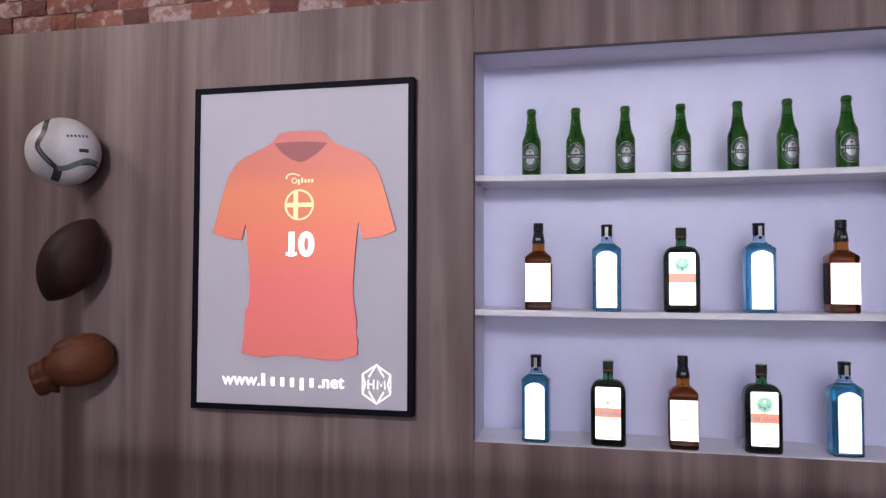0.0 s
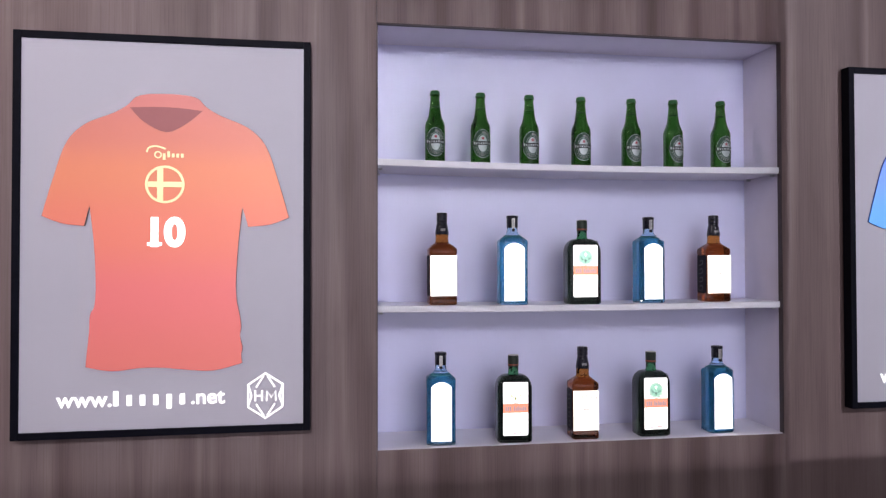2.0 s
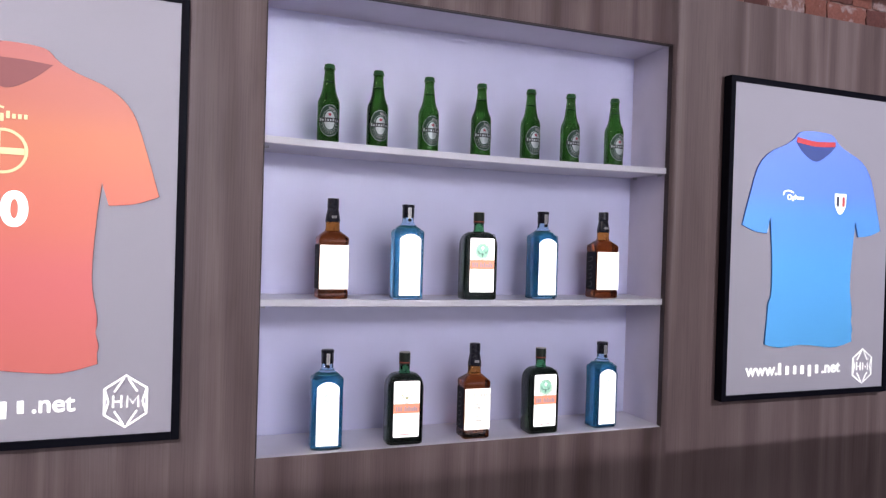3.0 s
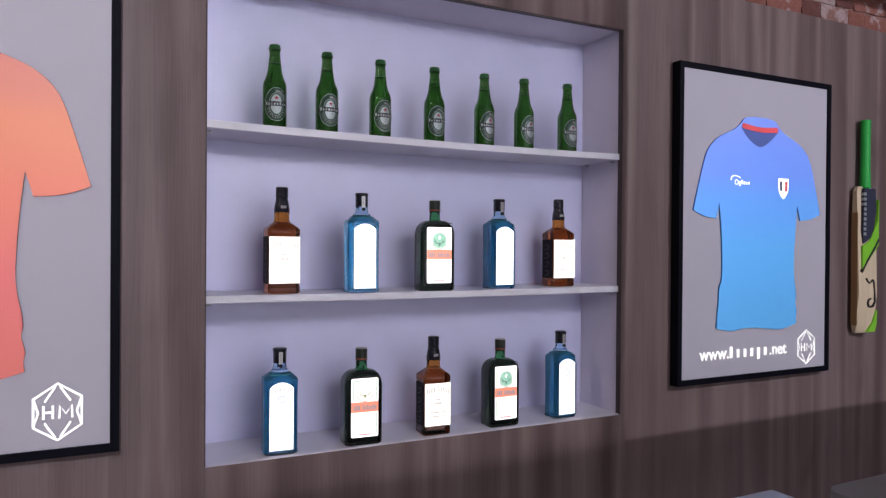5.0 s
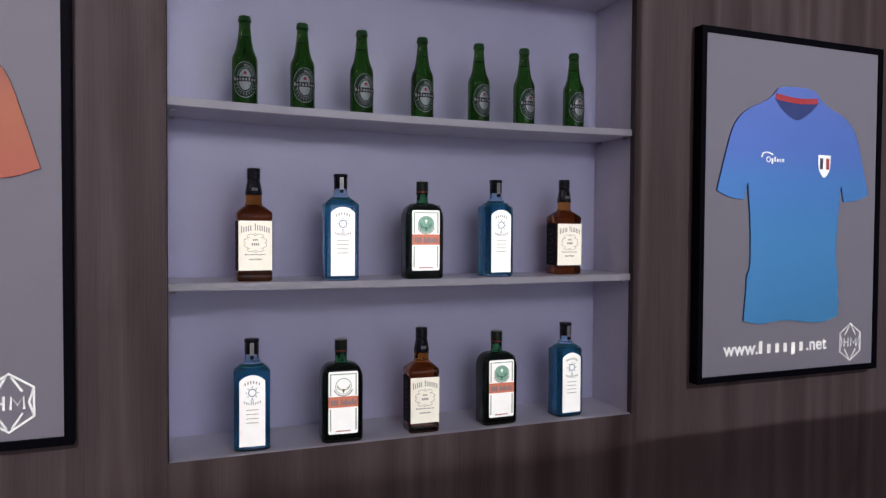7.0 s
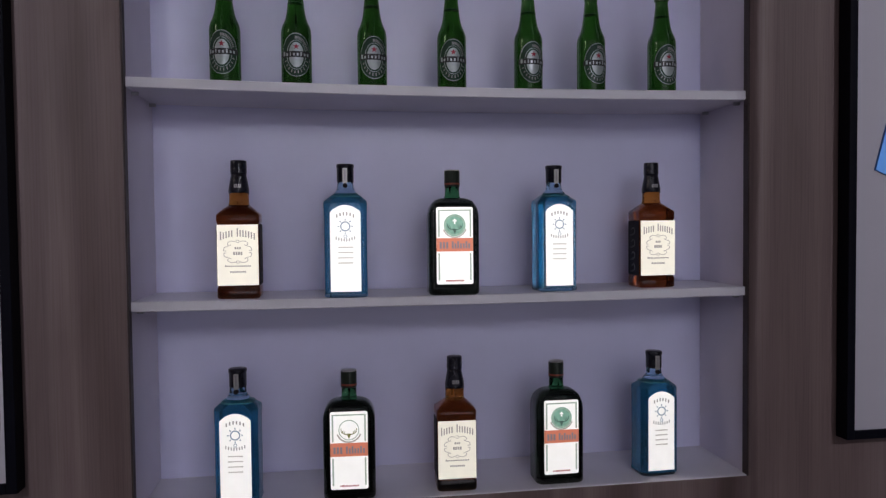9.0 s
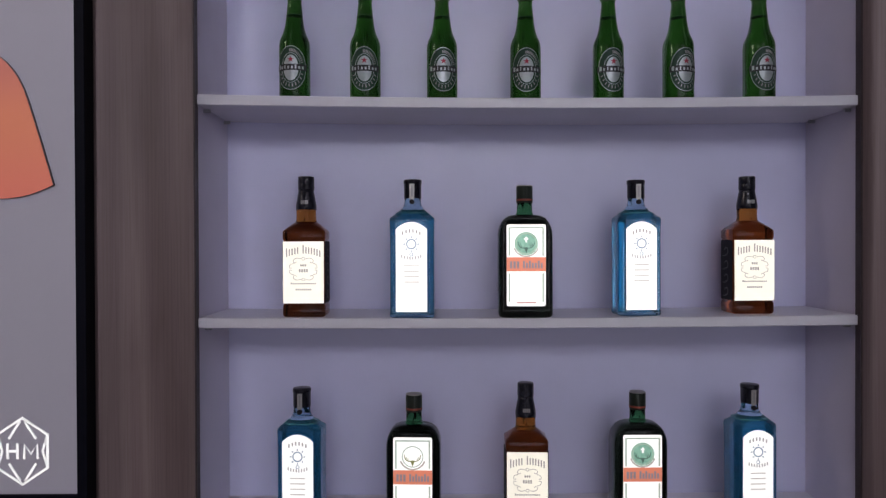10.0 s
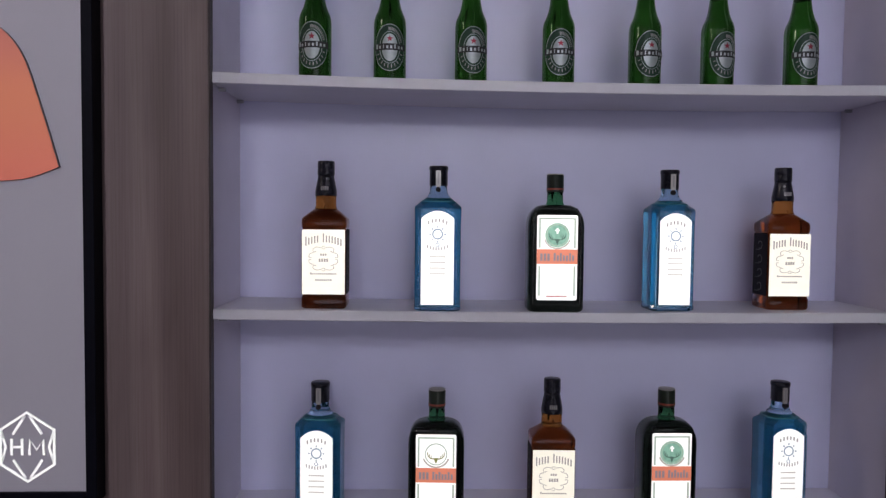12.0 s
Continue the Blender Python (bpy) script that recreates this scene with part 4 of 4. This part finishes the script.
GIN_SPOTS = [(MID[1], 0.047, board(SHELF_LOW, MID[1]), -3), (MID[3], 0.067, board(SHELF_LOW, MID[3]), 2), (LOW[0], 0.050, FLOOR_Z, -4), (LOW[4], 0.061, FLOOR_Z, 2)]
row(gin_bottle, GIN_SPOTS)
HERBAL_SPOTS = [(MID[2], 0.046, board(SHELF_LOW, MID[2]), -2), (LOW[1], 0.044, FLOOR_Z, -3), (LOW[3], 0.051, FLOOR_Z, 0)]
row(herbal_bottle, [HERBAL_SPOTS[0], HERBAL_SPOTS[2]])
row(lambda: herbal_bottle("dark green liqueur bottle with an antlered head on its bright label", False), [HERBAL_SPOTS[1]])


# ---- the projector that throws the picture: light on labels and shirts alone ----
def picture_projector(outlines):
    ob = thing("projector", Matrix.Translation(PICTURE_EYE), "dark ceiling projector that throws the mapped picture", "projector", "projectors")
    d = 0.12
    eye = Vector(PICTURE_EYE)
    loops = []
    for outline in outlines:
        rays = [Vector(p) - eye for p in outline]
        loops.append([(v.x * d / v.y, v.z * d / v.y) for v in rays])
    spots = [(-0.4, -0.195), (0.4, -0.195), (0.4, 0.3), (-0.4, 0.3)]
    edges = [(0, 1), (1, 2), (2, 3), (3, 0)]
    for loop in loops:
        k, n = len(spots), len(loop)
        spots += loop
        edges += [(k + i, k + (i + 1) % n) for i in range(n)]
    spots, _, tris = mathutils.geometry.delaunay_2d_cdt([Vector(p) for p in spots], edges, [], 0, 1e-7)[:3]
    bounds = [(min(p[0] for p in lo), max(p[0] for p in lo), min(p[1] for p in lo), max(p[1] for p in lo), lo) for lo in loops]

    def crossings(x, z):
        count = 0
        for x0, x1, z0, z1, lo in bounds:
            if x0 <= x <= x1 and z0 <= z <= z1:
                inside = False
                for (ax, az), (bx, bz) in zip(lo, lo[1:] + lo[:1]):
                    if (az > z) != (bz > z) and x < ax + (z - az) * (bx - ax) / (bz - az):
                        inside = not inside
                count += inside
        return count

    bm = bmesh.new()
    verts = [bm.verts.new((p.x, d, p.y)) for p in spots]
    for tri in tris:
        mid = sum((spots[k] for k in tri), Vector((0.0, 0.0))) / len(tri)
        if crossings(mid.x, mid.y) % 2 == 0:
            bm.faces.new([verts[k] for k in tri])
    part("picture_mask", bm, BLACK_CAP, ob, "dark plate with an opening for each lit shape")
    part("case", boxed(-0.17, 0.17, -0.36, -0.08, -0.07, 0.07, 0.01), BLACK_CAP, ob)
    part("ceiling_pole", boxed(-0.02, 0.02, -0.25, -0.21, 0.07, HIGH - PICTURE_EYE[2]), BLACK_CAP, ob)


def placed(outline, y, spot):
    m = pose(*spot[:3], 0, 0, spot[3])
    return [tuple(m @ Vector((x, y, z))) for x, z in outline]


ARCH = [(-0.029, 0.012), (0.029, 0.012), (0.029, 0.166)] + [(0.029 - 0.0058 * k, 0.164 + 0.014 * math.sin(math.pi * k / 10) ** 0.8) for k in range(1, 10)] + [(-0.029, 0.166)]
outlines = [placed(ARCH, -0.0335, spot) for spot in GIN_SPOTS]
outlines += [placed([(-0.036, 0.022), (0.036, 0.022), (0.036, 0.173), (-0.036, 0.173)], -0.0335, spot) for spot in HERBAL_SPOTS]
outlines += [placed([(-0.0380, 0.026), (0.0380, 0.026), (0.0380, 0.1415), (-0.0380, 0.1415)], -0.0333, spot) for spot in WHISKEY_SPOTS]
outlines += [[(x, -0.019 + PROUD, z) for x, z in shirt_outline(cx)] for cx in (SHIRT_1, SHIRT_2)]
for loops in PROJECTED:
    outlines += [[(x, -0.0150 + PROUD, z) for x, z in loop] for loop in loops]
picture_projector(outlines)


# ---- sports things fixed on the wall ----
def ball_sheet(pts, width, r, lift):
    """A print band laid on a ball along points given as right and up of its facing side."""
    bm = bmesh.new()
    line = smooth_line(pts, 8)
    dirs = [Vector((x, -math.sqrt(max(0.0, 1 - x * x - z * z)), z)).normalized() for x, z in line]
    rows = []
    for k, d in enumerate(dirs):
        along = (dirs[min(k + 1, len(dirs) - 1)] - dirs[max(k - 1, 0)]).normalized()
        across = d.cross(along).normalized()
        rows.append([bm.verts.new((d + across * width * s).normalized() * (r + lift)) for s in (-0.5, -0.17, 0.17, 0.5)])
    for a, b in zip(rows, rows[1:]):
        for k in range(3):
            bm.faces.new((a[k], a[k + 1], b[k + 1], b[k]))
    return bm


R = 0.112
ball = thing("football", pose(-1.348, -0.114, 1.902, 0, 0, 39), "white football with charcoal and grey-green print, fixed on the wall", "ball")
bm = bmesh.new()
bmesh.ops.create_uvsphere(bm, u_segments=48, v_segments=24, radius=R)
part("shell", bm, BALL_WHITE, ball, "white leather shell", True)
part("print_band", ball_sheet([(-0.42, 0.86), (-0.46, 0.62), (-0.50, 0.38), (-0.64, 0.05), (-0.55, -0.18), (-0.34, -0.42), (-0.12, -0.62)], 0.16, R, 0.0006), BALL_DARK, ball, "charcoal band", True)
part("print_band", ball_sheet([(-0.12, -0.62), (-0.16, -0.78), (-0.22, -0.90)], 0.22, R, 0.0008), BALL_DARK, ball, "charcoal band", True)
part("print_band", ball_sheet([(-0.14, -0.60), (0.10, -0.56), (0.38, -0.42), (0.62, -0.32), (0.86, -0.36)], 0.17, R, 0.0010), BALL_TEAL, ball, "grey-green band", True)
part("print_band", ball_sheet([(0.48, -0.44), (0.64, -0.40), (0.76, -0.40), (0.88, -0.44)], 0.05, R, 0.0014), BALL_DARK, ball, "charcoal line", True)
part("print_band", ball_sheet([(-0.63, 0.00), (-0.56, -0.16), (-0.44, -0.32), (-0.30, -0.46)], 0.06, R, 0.0012), BALL_TEAL, ball, "grey inner line", True)
part("print_band", ball_sheet([(-0.46, 0.70), (-0.47, 0.60)], 0.12, R, 0.0012), BALL_TEAL, ball, "grey-green band", True)
part("print_box", ball_sheet([(0.40, -0.06), (0.52, -0.05), (0.64, -0.04)], 0.10, R, 0.0010), BALL_DARK, ball, "small dark box", True)
for k in range(6):
    x = 0.08 + 0.095 * k
    part("print_letter", ball_sheet([(x, 0.32 + 0.012 * k), (x + 0.055, 0.325 + 0.012 * k)], 0.075, R, 0.0010), BALL_DARK, ball, "small dark block", True)

rugby = thing("rugby_ball", pose(-1.326, -0.098, 1.550, 0, 26, 36), "dark brown leather rugby ball fixed on the wall", "ball")
bm = bmesh.new()
bmesh.ops.create_uvsphere(bm, u_segments=40, v_segments=28, radius=1.0)
for v in bm.verts:
    q = abs(v.co.z)
    lean = max(0.02, 1 - q * q) ** 0.22
    v.co = Vector((v.co.x * 0.092 * lean, v.co.y * 0.092 * lean, v.co.z * 0.150))
part("shell", bm, BROWN_LEATHER, rugby, "dark brown pebbled leather", True)
for k in range(4):
    bm = bmesh.new()
    a = radians(45 + 90 * k)
    prev = None
    for i in range(25):
        t = -math.pi / 2 * 0.96 + math.pi * 0.96 * i / 24
        r = 0.092 * math.cos(t) * max(0.02, math.cos(t) ** 2) ** 0.22 + 0.0004
        pair = [bm.verts.new((r * math.cos(a + s), r * math.sin(a + s), 0.150 * math.sin(t))) for s in (-0.02, 0.02)]
        if prev:
            bm.faces.new((*prev, pair[1], pair[0]))
        prev = pair
    part("seam", bm, SEAM, rugby, "", True)


def blob(bm, centre, radii, turn=(0, 0, 0), pinch=0.0):
    got = bmesh.ops.create_uvsphere(bm, u_segments=32, v_segments=20, radius=1.0)
    m = pose(*centre, *turn) @ Matrix.Diagonal((*radii, 1))
    for v in got["verts"]:
        v.co.y *= 1 - pinch * v.co.x
        v.co.z *= 1 + pinch * v.co.x
        v.co = m @ v.co
    return bm


glove = thing("boxing_glove", pose(-1.322, -0.095, 1.207, 0, -20, 34), "worn tan leather boxing glove fixed on the wall", "boxing glove")
part("fist", blob(bmesh.new(), (0.024, 0, 0.0), (0.112, 0.086, 0.082), pinch=0.20), TAN_LEATHER, glove, "padded tan leather fist", True)
part("thumb", blob(bmesh.new(), (0.030, -0.020, 0.050), (0.066, 0.040, 0.036), (0, 10, 0)), TAN_LEATHER, glove, "padded thumb", True)
bm = loft([(-0.022, 0.048, 0.048, 0.048), (-0.016, 0.054, 0.054, 0.054), (0.004, 0.056, 0.056, 0.056), (0.011, 0.053, 0.053, 0.053), (0.034, 0.064, 0.064, 0.064)], 8)
bmesh.ops.transform(bm, matrix=pose(-0.092, 0, -0.010, 0, 90, 0), verts=bm.verts)
part("cuff", bm, TAN_LEATHER, glove, "brown leather cuff", True)
bm = bmesh.new()
bm = lathe([(-0.002, 0.0555), (0.0, 0.0565), (0.002, 0.0555)], 32)
bmesh.ops.transform(bm, matrix=pose(-0.092, 0, -0.010, 0, 90, 0), verts=bm.verts)
part("cuff_seam", bm, TAN_LEATHER, glove, "", True)

bat = thing("cricket_bat", pose(2.355, -0.004, 1.200), "cricket bat with green grip and printed willow blade on the wall", "cricket bat")
bm = bmesh.new()
rings = []
for z, hw, thick in ((0.0, 0.040, 0.020), (0.008, 0.048, 0.024), (0.03, 0.053, 0.030), (0.15, 0.054, 0.040), (0.30, 0.054, 0.036), (0.45, 0.053, 0.030), (0.53, 0.050, 0.026), (0.548, 0.036, 0.022)):
    rings.append([bm.verts.new((x * hw, y, z)) for x, y in ((-1, -thick), (-0.6, -thick - 0.004), (0, -thick - 0.006), (0.6, -thick - 0.004), (1, -thick), (1, -0.010), (0.5, -0.002), (-0.5, -0.002), (-1, -0.010))])
for a, b in zip(rings, rings[1:]):
    for k in range(9):
        bm.faces.new((a[k], a[(k + 1) % 9], b[(k + 1) % 9], b[k]))
bm.faces.new(rings[0][::-1]), bm.faces.new(rings[-1])
part("blade", bm, WILLOW, bat, "pale willow blade")
part("edge", boxed(-0.0555, -0.0538, -0.034, -0.010, 0.03, 0.45), WILLOW_SIDE, bat, "brown blade edge")
part("grip", lathe([(0.542, 0.019), (0.550, 0.0185), (0.68, 0.0165), (0.786, 0.0175), (0.793, 0.019), (0.797, 0.016)], 24), GRIP, bat, "green rubber grip", True)
bat.children[-1].location.y = -0.024
part("collar", lathe([(0.540, 0.0200), (0.549, 0.0198)], 24), BLACK_INK, bat, "black collar", True)
bat.children[-1].location.y = -0.024
Y0, Y1 = -0.0470, -0.030
part("sticker", slab(bmesh.new(), [(-0.030, 0.540), (0.034, 0.540), (0.040, 0.46), (0.020, 0.36), (-0.034, 0.335), (-0.040, 0.38)], Y0 + 0.004, Y1), NAVY, bat, "dark navy sticker")
bm = bmesh.new()
for k in range(9):
    box(bm, -0.034, -0.020, Y0 + 0.003, Y1, 0.365 + 0.0185 * k, 0.365 + 0.0185 * k + 0.011)
part("sticker_print", bm, SILVER_INK, bat, "column of pale blocks")
part("sticker", slab(bmesh.new(), [(-0.042, 0.325), (0.000, 0.345), (0.046, 0.420), (0.050, 0.500), (0.053, 0.500), (0.053, 0.330), (-0.042, 0.235)], Y0 + 0.0015, Y1), LIME, bat, "lime green sticker")
part("sticker_line", stroke(bmesh.new(), smooth_line([(-0.044, 0.230), (-0.010, 0.275), (0.030, 0.320), (0.052, 0.352)], 5), 0.010, Y0 + 0.001, Y1), BLACK_INK, bat, "black curved line")
bm = stroke(bmesh.new(), smooth_line([(-0.020, 0.205), (0.000, 0.188), (0.022, 0.198), (0.030, 0.160), (0.034, 0.120)], 5), 0.006, Y0, Y1)
stroke(bm, smooth_line([(0.036, 0.118), (0.020, 0.100), (-0.002, 0.102), (-0.006, 0.122), (0.010, 0.130)], 5), 0.006, Y0, Y1)
part("mark", bm, BLACK_INK, bat, "black line mark")
part("sticker", slab(bmesh.new(), [(0.0, 0.004), (0.040, 0.004), (0.050, 0.03), (0.053, 0.085), (0.030, 0.040)], -0.042, -0.012), LIME, bat, "green toe print")


# ---- white tables ----
def table(x0, x1, y0, y1, top, rounding, label, surface):
    ob = thing("side_table", pose((x0 + x1) / 2, (y0 + y1) / 2, 0), label, "table", "white tables")
    hw, hd = (x1 - x0) / 2, (y1 - y0) / 2
    part("tabletop", loft([(top - 0.03, hw - 0.002, hd - 0.002, rounding), (top - 0.028, hw, hd, rounding), (top - 0.002, hw, hd, rounding), (top, hw - 0.002, hd - 0.002, rounding)]), surface, ob, "laminate top")
    part("column", lathe([(0.02, 0.035), (0.06, 0.03), (top - 0.03, 0.03)], 24), STEEL, ob, "steel column", True)
    part("foot", lathe([(0.0, 0.20), (0.012, 0.20), (0.022, 0.05)], 40), STEEL, ob, "round steel foot", True)


table(0.72, 1.017, -1.02, -0.70, 1.022, 0.006, "small square white table standing before the wall", TABLE_WHITE)
table(1.176, 1.95, -1.15, -0.695, 1.000, 0.05, "grey laminate table with rounded corners before the wall", TABLE_GREY)

# ---- brick courses above the panels ----
brick_wall = tagged(new("wall_brick"), "weathered red brick courses with lime patches above the panels", "brick wall", "", "structure")
part("mortar", boxed(WEST, EAST, 0.012, DEPTH + 0.03, PANEL_TOP, HIGH), MORTAR, brick_wall, "pale mortar bed")


def brick_mesh(length, height, seed, mat):
    rng = random.Random(seed)
    bm = bmesh.new()
    nx, nz = 5, 3
    grid = {}
    for i in range(nx + 1):
        for j in range(nz + 1):
            rim = i in (0, nx) or j in (0, nz)
            x = (i / nx - 0.5) * length + (rng.uniform(-0.004, 0.004) if rim else 0)
            z = (j / nz - 0.5) * height + (rng.uniform(-0.0025, 0.0025) if rim else 0)
            grid[i, j] = bm.verts.new((x, (0.002 if rim else -0.003 + rng.uniform(-0.002, 0.003)), z))
    for i in range(nx):
        for j in range(nz):
            bm.faces.new((grid[i, j], grid[i + 1, j], grid[i + 1, j + 1], grid[i, j + 1]))
    rim = [grid[i, 0] for i in range(nx + 1)] + [grid[nx, j] for j in range(1, nz + 1)] + [grid[i, nz] for i in range(nx - 1, -1, -1)] + [grid[0, j] for j in range(nz - 1, 0, -1)]
    back = [bm.verts.new((v.co.x, 0.02, v.co.z)) for v in rim]
    for k in range(len(rim)):
        j = (k + 1) % len(rim)
        bm.faces.new((rim[k], back[k], back[j], rim[j]))
    return mesh_of("brick", bm, mat)


BRICK_H, COURSE = 0.0545, 0.0595
KINDS = ((0.153, BRICK_LIME), (0.091, BRICK_RED), (0.183, BRICK_PATCHED), (0.093, BRICK_DARK))
bricks = [[brick_mesh(length, BRICK_H, 10 * k + n, mat) for n in range(3)] for k, (length, mat) in enumerate(KINDS)]
ORDERS = ((0, 1, 2, 3), (3, 2, 3, 1, 0), (2, 3, 0, 1), (1, 0, 3, 2), (0, 3, 2, 1), (3, 0, 1, 2))
rng = random.Random(4)
for c, order in enumerate(ORDERS):
    x = -1.67 - 2 * 0.545 - 0.16 * c
    k = 0
    while x < 3.3:
        kind = order[k % len(order)]
        length = KINDS[kind][0]
        b = new("brick", rng.choice(bricks[kind]))
        b.parent = brick_wall
        b.matrix_basis = pose(x + length / 2, 0.006 + rng.uniform(-0.002, 0.002), PANEL_TOP + 0.003 + BRICK_H / 2 + c * COURSE, 0, rng.uniform(-0.6, 0.6), 0)
        x += length + 0.0062
        k += 1
